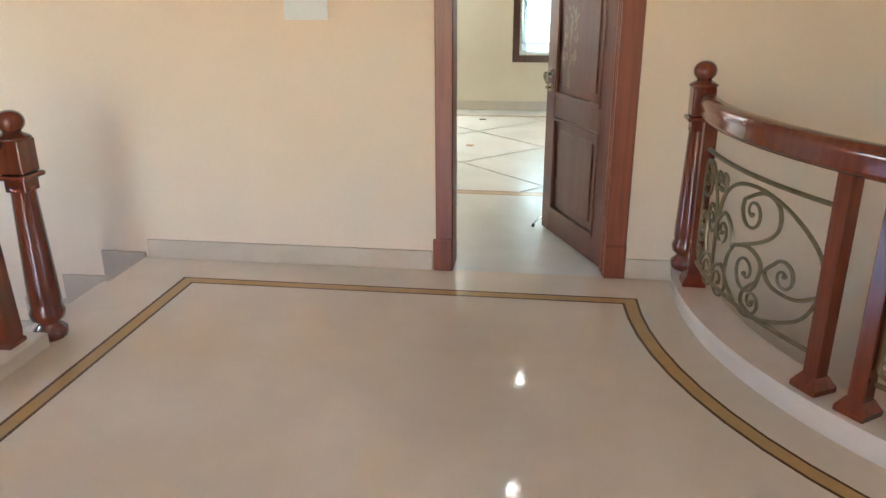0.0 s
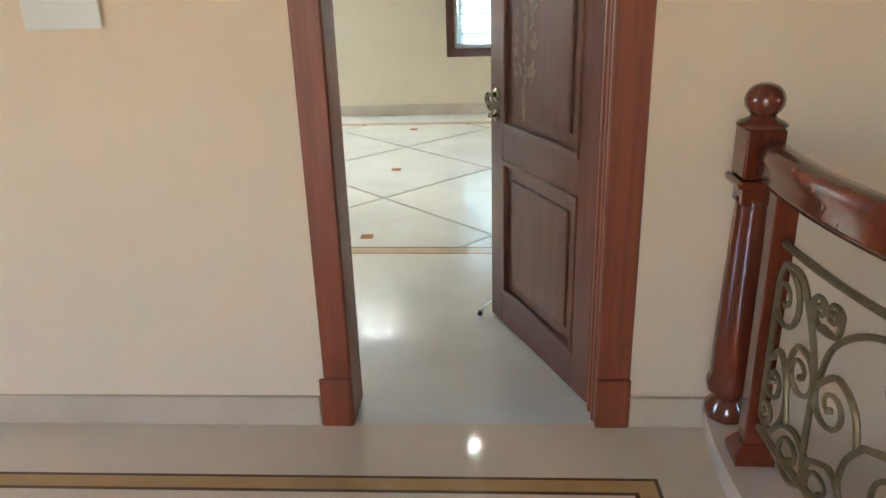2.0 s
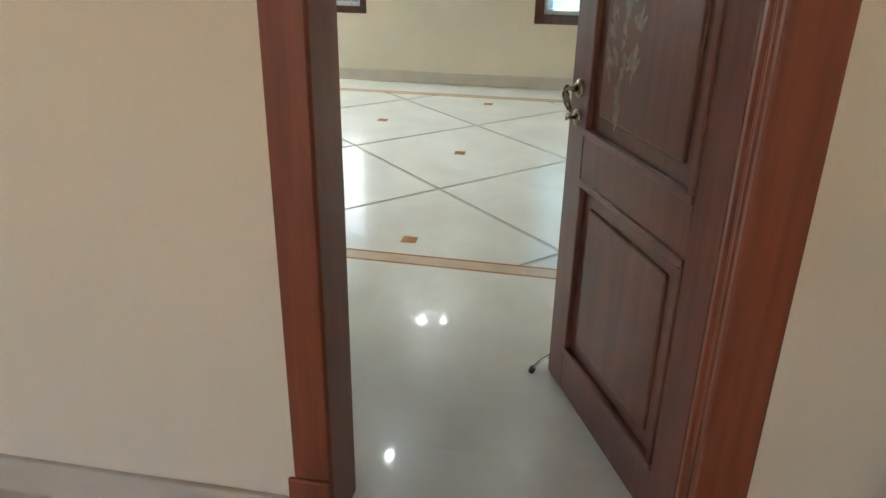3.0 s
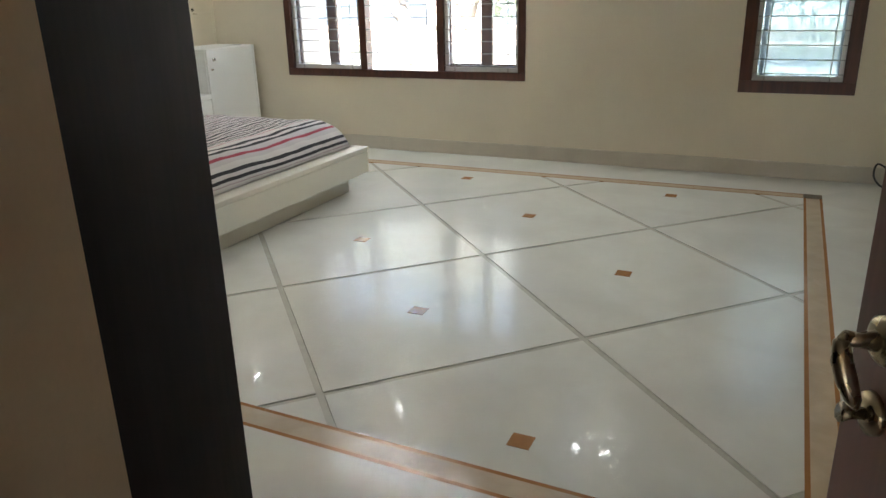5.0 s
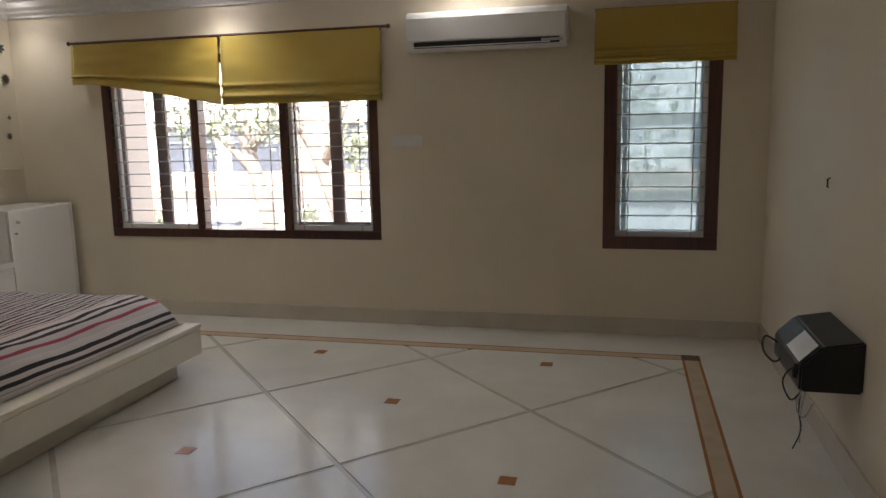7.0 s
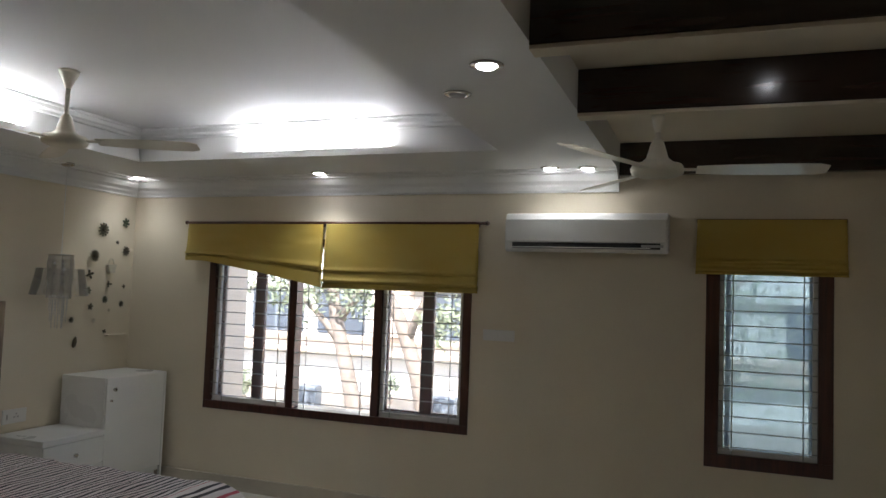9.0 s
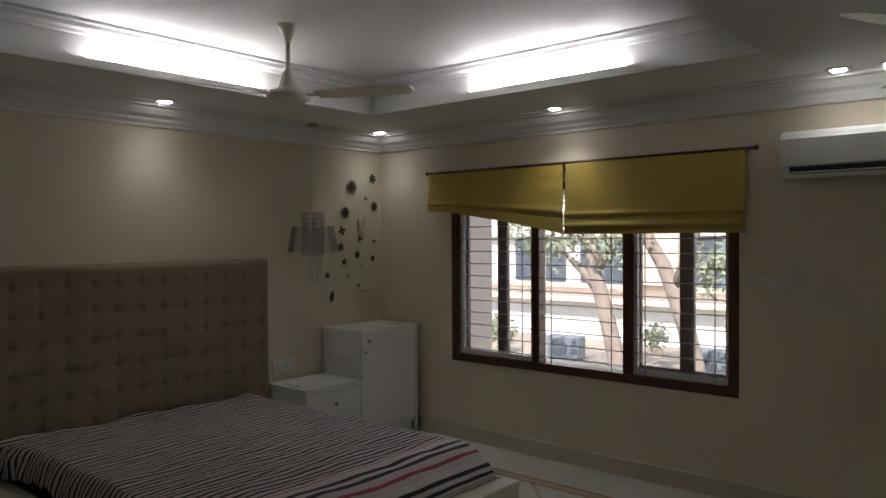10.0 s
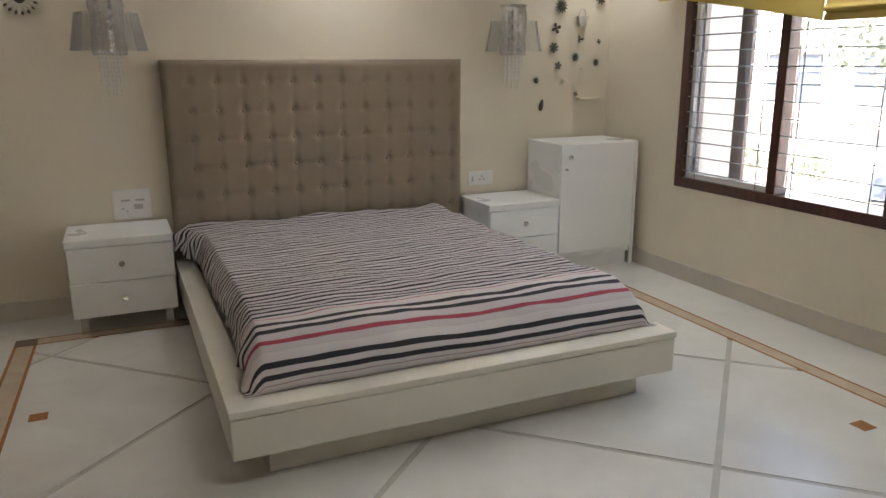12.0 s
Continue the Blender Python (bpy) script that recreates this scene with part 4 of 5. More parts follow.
for x0, x1, y0, y1 in ((-3.46, -2.33, TY1 + 0.069, TY1 + 0.094), (TX0 - 0.094, TX0 - 0.069, 2.95, 4.06)):
    t = thing("cove_light", (x0 + x1) / 2, (y0 + y1) / 2, 2.60, "white tube light hidden in the ceiling cove, lit", "tube light", "cove lights")
    part("tube", box(x0, x1, y0, y1, 2.612, 2.637, 0.008), COVE, t)
    part("batten", box(x0, x1, y0, y1, 2.6, 2.61), PLASTIC, t)


def ceiling_fan(x, y, z_top, drop, turn, label):
    t = thing("ceiling_fan", x, y, z_top, label, "ceiling fan", "ceiling fans")
    zb = z_top - drop
    ch = min(0.10, drop * 0.3)
    part("canopy", lathe(x, y, [(0.055 if drop > 0.3 else 0.03, z_top), (0.05 if drop > 0.3 else 0.028, z_top - ch * 0.2), (0.03 if drop > 0.3 else 0.02, z_top - ch * 0.6), (0.014, z_top - ch)], 20), IVORY, t, smooth=True)
    part("rod", tube([(x, y, z_top - ch * 0.9), (x, y, zb + 0.10)], 0.012, 10), IVORY, t, smooth=True)
    mo = part("motor", lathe(x, y, [(0.016, zb + 0.16), (0.03, zb + 0.14), (0.05, zb + 0.07), (0.075, zb + 0.05), (0.11, zb + 0.04), (0.12, zb + 0.02), (0.115, zb), (0.09, zb - 0.012), (0.03, zb - 0.016)], 28), IVORY, t, smooth=True)
    for i in range(3):
        a = radians(turn + 120 * i)
        m = Matrix.Translation((x, y, zb + 0.018)) @ Matrix.Rotation(a, 4, "Z")
        bl = bmesh.new()
        prof2 = [(0.17, 0.045), (0.3, 0.058), (0.5, 0.066), (0.67, 0.062), (0.71, 0.04)]
        lo2, hi2 = [], []
        pts = [(u, w) for u, w in prof2] + [(u, -w) for u, w in prof2[::-1]]
        for u, w in pts:
            lo2.append(bl.verts.new((u, w, -0.2 * w - 0.003)))
            hi2.append(bl.verts.new((u, w, -0.2 * w)))
        bl.faces.new(lo2[::-1])
        bl.faces.new(hi2)
        for q in range(len(pts)):
            j = (q + 1) % len(pts)
            bl.faces.new((lo2[q], lo2[j], hi2[j], hi2[q]))
        b_ = part("blade", oriented(bl, m), IVORY, t)
        part("blade_iron", oriented(box(0.10, 0.20, -0.02, 0.02, -0.004, 0.004, 0.002), m), IVORY, b_)


ceiling_fan(-3.62, 3.68, TZ, 0.40, 24, "ivory three-blade ceiling fan under the tray ceiling")
ceiling_fan(-0.565, 4.14, 2.518, 0.27, 5, "ivory three-blade ceiling fan under the dark beams")

# dark beams over the bay
for y in (1.2, 2.14, 3.11, 4.09):
    t = thing("ceiling_beam", -0.1, y, 2.52, "dark polished wooden ceiling beam with a pale bottom strip", "beam", "ceiling beams")
    part("beam", box(SX + 0.002, XE - 0.002, y, y + 0.10, 2.535, BAYZ - 0.002, 0.004), BEAMWOOD, t)
    part("strip", box(SX + 0.002, XE - 0.002, y + 0.004, y + 0.096, 2.518, 2.535, 0.003), PLASTER, t, "pale painted bottom strip")
t = thing("ceiling_beam", -0.1, 5.8, 2.52, "dark polished wooden wall beam under the bay ceiling", "beam", "ceiling beams")
part("beam", box(SX + 0.002, XE - 0.002, YF - 0.06, YF - 0.002, 2.52, BAYZ - 0.002, 0.004), BEAMWOOD, t)


# ---- pendants ----
def pendant(x, y, label):
    t = thing("pendant_lamp", x, y, ZC, label, "pendant lamp", "bedside pendants")
    part("canopy", lathe(x, y, [(0.05, ZC), (0.05, ZC - 0.02), (0.03, ZC - 0.028), (0.008, ZC - 0.03)], 20), CHROME, t, smooth=True)
    part("cord", tube([(x, y, ZC - 0.03), (x, y, 1.84)], 0.003, 6), ALU, t)
    bm = bmesh.new()
    rows_ = [(z, 0.088 + 0.004 * math.sin(z * 61)) for z in np.linspace(1.52, 1.845, 12)]
    rings = [[bm.verts.new((x + r * (1 + 0.05 * math.sin(5 * k + 17 * z)) * math.cos(2 * math.pi * k / 20), y + r * (1 + 0.05 * math.cos(7 * k - 23 * z)) * math.sin(2 * math.pi * k / 20), z)) for k in range(20)] for z, r in rows_]
    for lo, hi in zip(rings, rings[1:]):
        for k in range(20):
            bm.faces.new((lo[k], lo[(k + 1) % 20], hi[(k + 1) % 20], hi[k]))
    core = part("crystal_core", bm, CRUMPLE, t, "crumpled clear acrylic cylinder", smooth=True)
    part("top_ring", tube([(x + 0.09 * math.cos(2 * math.pi * k / 24), y + 0.09 * math.sin(2 * math.pi * k / 24), 1.847) for k in range(25)], 0.004, 6), CHROME, core, "thin chrome ring")
    part("top_bar", tube([(x - 0.09, y, 1.847), (x, y, 1.85), (x + 0.09, y, 1.847)], 0.004, 6), CHROME, core)
    for i in range(18):
        a = 2 * math.pi * i / 18
        r = 0.062 if i % 2 else 0.04
        px, py = x + r * math.cos(a), y + r * math.sin(a)
        end = 1.27 + 0.05 * ((i * 5) % 4)
        part("bead_strand", tube([(px, py, 1.545 - 0.0125 * k) for k in range(int((1.545 - end) / 0.0125))], [0.0042 if k % 2 else 0.0012 for k in range(int((1.545 - end) / 0.0125))], 5), CRYSTAL, core)
    # reflective strips added inside the core to imitate highlights on its acrylic
    for i in range(7):
        a, bm, left_, right_ = 2 * math.pi * i / 7 + 0.3, bmesh.new(), [], []
        for k in range(15):
            z, rr = 1.535 + 0.02 * k, 0.078 + 0.006 * math.sin(2.3 * k + i)
            w = 0.10 + 0.05 * math.sin(1.7 * k + 2 * i)
            left_.append(bm.verts.new((x + rr * math.cos(a - w), y + rr * math.sin(a - w), z)))
            right_.append(bm.verts.new((x + (rr + 0.004 * math.cos(3 * k)) * math.cos(a + w), y + (rr + 0.004 * math.cos(3 * k)) * math.sin(a + w), z)))
        for k in range(14):
            bm.faces.new((left_[k], right_[k], right_[k + 1], left_[k + 1]))
        strip = part("glint_strip", bm, GLINT, core, "added reflective strip that stands for glints on the acrylic")
        strip.modifiers.new("thickness", "SOLIDIFY").thickness = 0.002
    for i in range(8):
        a = 2 * math.pi * (i + 0.5) / 8
        c, s = math.cos(a), math.sin(a)
        bm = bmesh.new()
        w0, w1, r0, r1 = 0.058, 0.075, 0.15, 0.185
        q = [(r0 * c - w0 * s, r0 * s + w0 * c, 1.745), (r0 * c + w0 * s, r0 * s - w0 * c, 1.745), (r1 * c + w1 * s, r1 * s - w1 * c, 1.545), (r1 * c - w1 * s, r1 * s + w1 * c, 1.545)]
        a1 = [bm.verts.new((x + p[0], y + p[1], p[2])) for p in q]
        a2_ = [bm.verts.new((x + p[0] + 0.003 * c, y + p[1] + 0.003 * s, p[2])) for p in q]
        bm.faces.new(a1)
        bm.faces.new(a2_[::-1])
        for j in range(4):
            bm.faces.new((a1[j], a1[(j + 1) % 4], a2_[(j + 1) % 4], a2_[j]))
        part("shade_panel", bm, SHEER, t, "sheer acrylic shade panel")


pendant(-4.94, 4.92, "hanging lamp with sheer panels and crystal strands beside wall flowers")
pendant(-4.94, 2.37, "hanging lamp with sheer panels and crystal strands above the nightstand")


# ---- wall flowers ----
def flower(y, z, r, petals, material, turn, label, heart=None, tips=None):
    t = thing("wall_flower", XW, y, z, label, "wall ornament", "wall flowers")
    for i in range(petals):
        a = turn + 2 * math.pi * i / petals
        bm = bmesh.new()
        pts = [(0.12, 0.0, 0.006), (0.45, 0.22, 0.012), (0.8, 0.2, 0.016), (1.0, 0.0, 0.010), (0.8, -0.2, 0.016), (0.45, -0.22, 0.012)]
        k2 = 6.0 / max(petals, 5)
        fr2 = [bm.verts.new((XW + h + 0.004, y + r * (u * math.cos(a) - w * k2 * math.sin(a)), z + r * (u * math.sin(a) + w * k2 * math.cos(a)))) for u, w, h in pts]
        bk2 = [bm.verts.new((v.co.x - 0.003, v.co.y, v.co.z)) for v in fr2]
        bm.faces.new(fr2)
        bm.faces.new(bk2[::-1])
        for j in range(6):
            bm.faces.new((fr2[j], fr2[(j + 1) % 6], bk2[(j + 1) % 6], bk2[j]))
        p = part("petal", bm, material, t)
        if tips:
            c, q = math.cos(a), math.sin(a)
            part("petal_tip", tube([(XW + 0.014, y + r * 0.80 * c, z + r * 0.80 * q), (XW + 0.018, y + r * 0.92 * c, z + r * 0.92 * q), (XW + 0.014, y + r * 1.04 * c, z + r * 1.04 * q)], [0.005, r * 0.10, 0.003], 6), tips, p)
    hr = 0.34 if heart else 0.2
    part("heart", tube([(XW, y, z), (XW + 0.014, y, z), (XW + 0.024, y, z)], [r * hr, r * hr, r * hr * 0.5], 10), heart or material, t)


FLOWERS = [(5.492, 2.092, .062, 11, 0), (5.736, 2.173, .045, 6, 1), (5.653, 1.995, .017, 5, 0), (5.756, 1.929, .045, 9, 0), (5.414, 1.868, .054, 12, 0),
           (5.375, 1.713, .042, 4, 0), (5.586, 1.638, .030, 3, 0), (5.752, 1.622, .020, 4, 0), (5.36, 1.577, .040, 7, 1), (5.549, 1.508, .034, 9, 1),
           (5.733, 1.471, .030, 8, 0), (5.399, 1.448, .031, 5, 0), (5.599, 1.418, .015, 6, 2), (5.214, 1.343, .026, 8, 0), (5.441, 1.331, .022, 8, 2),
           (5.564, 1.24, .020, 4, 0)]
for i, (y, z, r, pn, m) in enumerate(FLOWERS):
    flower(y, z, r, pn, (PETAL, GREENP, PALEP)[m], 0.7 * i, ("dark bronze", "dull green", "pale cream")[m] + " metal flower ornament on the wall")
flower(1.945, 1.826, 0.088, 16, PALEP, 0.1, "pale metal flower with a dark heart and tips", PETAL, PETAL)
t = thing("wall_basket", XW, 5.595, 1.75, "pale woven wall basket among the flowers", "wall ornament", "wall flowers")
bm = bmesh.new()
q = [(5.555, 1.80), (5.645, 1.805), (5.625, 1.735), (5.57, 1.73)]
a1 = [bm.verts.new((XW + 0.001, y, z)) for y, z in q]
a3 = [bm.verts.new((XW + 0.03, y, z)) for y, z in q]
bm.faces.new(a1)
bm.faces.new(a3[::-1])
for j in range(4):
    bm.faces.new((a1[j], a1[(j + 1) % 4], a3[(j + 1) % 4], a3[j]))
part("bowl", bm, PALEP, t)
part("handle", tube([(XW + 0.012, 5.60 + 0.03 * math.cos(a), 1.80 + 0.055 * math.sin(a)) for a in [math.pi * i / 8 for i in range(9)]], 0.003, 6), PALEP, t)
t = thing("wall_leaf", XW, 5.265, 1.164, "dark bronze metal leaf ornament on the wall", "wall ornament", "wall flowers")
part("blade", tube([(XW + 0.006, 5.262, 1.12), (XW + 0.008, 5.262, 1.135), (XW + 0.010, 5.266, 1.165), (XW + 0.008, 5.275, 1.195), (XW + 0.006, 5.278, 1.208)], [0.005, 0.016, 0.018, 0.010, 0.003], 8), PETAL, t)
t = thing("wall_ledge", XW, 5.68, 1.20, "small beige wall ledge below the flowers", "ledge")
part("shelf", box(XW, XW + 0.05, 5.575, 5.79, 1.198, 1.212, 0.003), CREAM, t)

# ---- black box on the plain wall ----
bx = thing("electrical_box", XE, 3.9, 0.4, "black wall-mounted electrical box with a pale paper and hanging wires", "electrical box")
bm = bmesh.new()
pr = [(XE, 0.40), (0.47, 0.40), (0.47, 0.505), (0.55, 0.585), (XE, 0.61)]
lo = [bm.verts.new((x, 3.67, z)) for x, z in pr]
hi = [bm.verts.new((x, 4.18, z)) for x, z in pr]
bm.faces.new(lo)
bm.faces.new(hi[::-1])
for i in range(len(pr)):
    j = (i + 1) % len(pr)
    bm.faces.new((lo[i], hi[i], hi[j], lo[j]))
bmesh.ops.bevel(bm, geom=bm.edges[:], offset=0.008, segments=2, affect="EDGES")
part("body", bm, BLACK, bx)
bm = bmesh.new()
q = [(0.472, 3.70, 0.514), (0.472, 3.93, 0.514), (0.540, 3.93, 0.582), (0.540, 3.70, 0.582)]
bm.faces.new([bm.verts.new(p) for p in q])
pp = part("paper", bm, PAPER, bx, "pale blue-white paper label")
so = pp.modifiers.new("thickness", "SOLIDIFY")
so.thickness = 0.002
part("wire", tube(eased([(0.50, 3.75, 0.41), (0.49, 3.74, 0.30), (0.50, 3.73, 0.22), (0.47, 3.72, 0.14)]), 0.0025, 6), BLACK, bx)
part("wire", tube(eased([(0.53, 3.78, 0.41), (0.51, 3.79, 0.28), (0.50, 3.74, 0.16)]), 0.003, 6), GREYPL, bx)
part("wire", tube(eased([(0.48, 4.1, 0.47), (0.42, 4.12, 0.50), (0.41, 4.1, 0.44), (0.45, 4.06, 0.40), (0.48, 4.02, 0.44)]), 0.005, 6), BLACK, bx)
part("wire", tube(eased([(0.50, 3.69, 0.47), (0.44, 3.66, 0.50), (0.41, 3.67, 0.44), (0.44, 3.66, 0.37), (0.48, 3.68, 0.40), (0.50, 3.70, 0.43)]), 0.0035, 6), BLACK, bx)
part("wire", tube(eased([(0.49, 3.68, 0.42), (0.46, 3.65, 0.35), (0.49, 3.66, 0.30), (0.53, 3.68, 0.36)]), 0.003, 6), GREYPL, bx)
part("plug", tube([(0.455, 3.655, 0.52), (0.45, 3.65, 0.49), (0.448, 3.648, 0.465)], [0.008, 0.013, 0.009], 8), BLACK, bx)
t = thing("wall_hook", XE, 4.33, 1.17, "small dark hook on the plain wall", "hook")
part("hook", tube([(XE, 4.33, 1.195), (XE - 0.012, 4.33, 1.19), (XE - 0.012, 4.33, 1.155), (XE - 0.006, 4.33, 1.15)], 0.004, 6), BLACK, t)


# ---- stair rails in the hall ----
def ring_point(r, deg, z):
    a = radians(deg)
    return (CX + r * math.cos(a), CY + r * math.sin(a), z)


def arc(r0, r1, a0, a1, z0, z1, step=2.0, bm=None):
    n_ = max(int(abs(a1 - a0) / step), 1)
    angs = [a0 + (a1 - a0) * i / n_ for i in range(n_ + 1)]
    poly = [ring_point(r0, a, 0)[:2] for a in angs] + [ring_point(r1, a, 0)[:2] for a in angs[::-1]]
    return prism_strip(poly, z0, z1, bm)


def prism_strip(poly, z0, z1, bm=None):
    """A band: the outline goes out along one side and back along the other."""
    bm = bm or bmesh.new()
    h = len(poly) // 2
    lo = [bm.verts.new((x, y, z0)) for x, y in poly]
    hi = [bm.verts.new((x, y, z1)) for x, y in poly]
    n_ = len(poly)
    for i in range(h - 1):
        j = n_ - 1 - i
        bm.faces.new((hi[i], hi[i + 1], hi[j - 1], hi[j]))
        bm.faces.new((lo[i], lo[j], lo[j - 1], lo[i + 1]))
    for i in range(n_):
        j = (i + 1) % n_
        bm.faces.new((lo[i], lo[j], hi[j], hi[i]))
    return bm


kerb = thing("kerb", CX - 1.9, CY, 0, "pinkish marble kerb round the open stairwell", "kerb", kind="structure")
part("kerb_top", arc(1.985, 1.80, 169.5, 292, 0.075, 0.105), KERB, kerb, "rounded marble coping")
part("kerb_base", arc(1.97, 1.81, 169.5, 292, -0.3, 0.075), KERB, kerb)

rail = thing("stair_railing", CX - 1.9, CY, 0.1, "curved red-brown polished wooden railing with wrought iron scroll panels", "railing")
prof = [(-0.034, 0.0), (0.034, 0.0), (0.042, 0.02), (0.036, 0.05), (0.044, 0.07), (0.034, 0.096), (0.014, 0.108), (-0.014, 0.108), (-0.034, 0.096), (-0.044, 0.07), (-0.036, 0.05), (-0.042, 0.02)]
part("handrail", sweep(prof, [ring_point(1.9, a, 0.912) for a in np.linspace(174.5, 292, 60)]), REDWOOD, rail, smooth=True)


def square_post(deg, parent):
    a = radians(deg)
    m = Matrix.Translation(ring_point(1.9, deg, 0)) @ Matrix.Rotation(a, 4, "Z")
    p = part("post", oriented(box(-0.03, 0.03, -0.03, 0.03, 0.105, 0.916, 0.004), m), REDWOOD, parent)
    bm = bmesh.new()
    lo = [bm.verts.new((x, y, 0.105)) for x, y in ((-0.055, -0.055), (0.055, -0.055), (0.055, 0.055), (-0.055, 0.055))]
    mi = [bm.verts.new((x, y, 0.125)) for x, y in ((-0.055, -0.055), (0.055, -0.055), (0.055, 0.055), (-0.055, 0.055))]
    hi = [bm.verts.new((x, y, 0.165)) for x, y in ((-0.032, -0.032), (0.032, -0.032), (0.032, 0.032), (-0.032, 0.032))]
    bm.faces.new(lo[::-1])
    bm.faces.new(hi)
    for i in range(4):
        j = (i + 1) % 4
        bm.faces.new((lo[i], lo[j], mi[j], mi[i]))
        bm.faces.new((mi[i], mi[j], hi[j], hi[i]))
    part("post_foot", oriented(bm, m), REDWOOD, p)


# wrought stems in parts of the panel's length and height, each with the centre that its end curls round
STEMS = [
    ([(0.08, 0.05), (0.01, 0.09), (-0.02, 0.32), (-0.0, 0.55), (0.01, 0.8), (0.04, 0.92), (0.1, 0.89)], (0.06, 0.75)),
    ([(0.04, 0.92), (0.13, 0.92), (0.2, 0.77), (0.25, 0.55), (0.26, 0.17), (0.27, 0.03)], None),
    ([(0.08, 0.05), (0.14, 0.21), (0.13, 0.39), (0.08, 0.5), (0.04, 0.43)], (0.06, 0.32)),
    ([(0.16, 0.19), (0.13, 0.44), (0.16, 0.6), (0.22, 0.6)], (0.19, 0.49)),
    ([(0.44, 0.4), (0.41, 0.55), (0.34, 0.62), (0.27, 0.52)], (0.33, 0.47)),
    ([(0.29, 0.77), (0.23, 0.77), (0.2, 0.83)], (0.23, 0.85)),
    ([(0.25, 0.78), (0.31, 0.78), (0.32, 0.87)], (0.29, 0.86)),
    ([(0.27, 0.52), (0.31, 0.74), (0.43, 0.89), (0.61, 0.93), (0.78, 0.87), (0.92, 0.74), (0.99, 0.59), (0.99, 0.37), (0.92, 0.17), (0.77, 0.04), (0.61, -0.03)], None),
    ([(0.46, 0.43), (0.66, 0.57), (0.75, 0.71), (0.73, 0.87), (0.63, 0.91), (0.5, 0.81)], (0.57, 0.74)),
    ([(0.46, 0.43), (0.41, 0.3), (0.41, 0.13), (0.52, 0.01), (0.61, -0.03)], None),
    ([(0.46, 0.43), (0.58, 0.48), (0.67, 0.41), (0.66, 0.27)], (0.57, 0.29)),
    ([(0.66, 0.27), (0.58, 0.15), (0.57, 0.05), (0.63, 0.01)], (0.64, 0.1)),
    ([(0.99, 0.38), (0.89, 0.29), (0.76, 0.29), (0.7, 0.37), (0.75, 0.46)], (0.81, 0.4)),
    ([(0.08, 0.05), (0.14, 0.16), (0.21, 0.2), (0.27, 0.14)], (0.2, 0.06)),
    ([(0.27, 0.04), (0.29, 0.15), (0.36, 0.21)], (0.34, 0.06)),
    ([(0.01, 0.39), (-0.01, 0.21), (0.0, 0.11)], (0.04, 0.13)),
]


def smooth(pts):
    """Points eased through a few given ones."""
    out = []
    for i in range(len(pts) - 1):
        p0, p1, p2, p3 = pts[max(i - 1, 0)], pts[i], pts[i + 1], pts[min(i + 2, len(pts) - 1)]
        for q in range(5):
            f = q / 5
            out.append(tuple(0.5 * (2 * p1[c] + (p2[c] - p0[c]) * f + (2 * p0[c] - 5 * p1[c] + 4 * p2[c] - p3[c]) * f * f + (3 * p1[c] - p0[c] - 3 * p2[c] + p3[c]) * f ** 3) for c in (0, 1)))
    return out + [pts[-1]]


def curl(pts, centre, length, height):
    """The scroll that winds from the last point into the centre, the way the stem comes in."""
    (px, py), (qx, qy), (cx, cy) = pts[-2], pts[-1], centre
    rx, ry = (qx - cx) * length, (qy - cy) * height
    r, a = math.hypot(rx, ry), math.atan2(ry, rx)
    sign = 1 if rx * (qy - py) * height - ry * (qx - px) * length > 0 else -1
    out = []
    for i in range(1, 25):
        f = i / 24
        q = r * (1 - f) ** 0.8 * 0.86 + r * 0.14
        out.append((cx + q * math.cos(a + sign * f * 2.6 * math.pi) / length, cy + q * math.sin(a + sign * f * 2.6 * math.pi) / height))
    return out


def scroll_panel(a0, a1, parent):
    length, z0, height = radians(a1 - a0) * 1.9, 0.235, 0.555

    def on(s, w):
        return ring_point(1.9, a0 + (a1 - a0) * min(max(s, 0.01), 0.99), z0 + height * w)
    for w in (0.0, 1.0):
        part("panel_bar", tube([on(0.01 + 0.98 * i / 20, w) for i in range(21)], 0.0105, 6), IRON, parent, "antique bronze iron bar")
    for pts, centre in STEMS:
        line = smooth(pts)
        end = curl(line, centre, length, height) if centre else []
        radii = [0.0085] * len(line) + [0.008 - 0.0025 * i / 24 for i in range(len(end))]
        part("scroll", tube([on(*p) for p in line + end], radii, 6), IRON, parent)
        if centre:
            bm = bmesh.new()
            bmesh.ops.create_icosphere(bm, subdivisions=1, radius=0.012, matrix=Matrix.Translation(on(*end[-1])))
            part("scroll_eye", bm, IRON, parent)


for a in (178.4, 209.7, 215.2, 246.5, 252.0, 283.3):
    square_post(a, rail)
for a0, a1 in ((179.4, 208.7), (216.2, 245.5), (253, 282.3)):
    scroll_panel(a0, a1, rail)


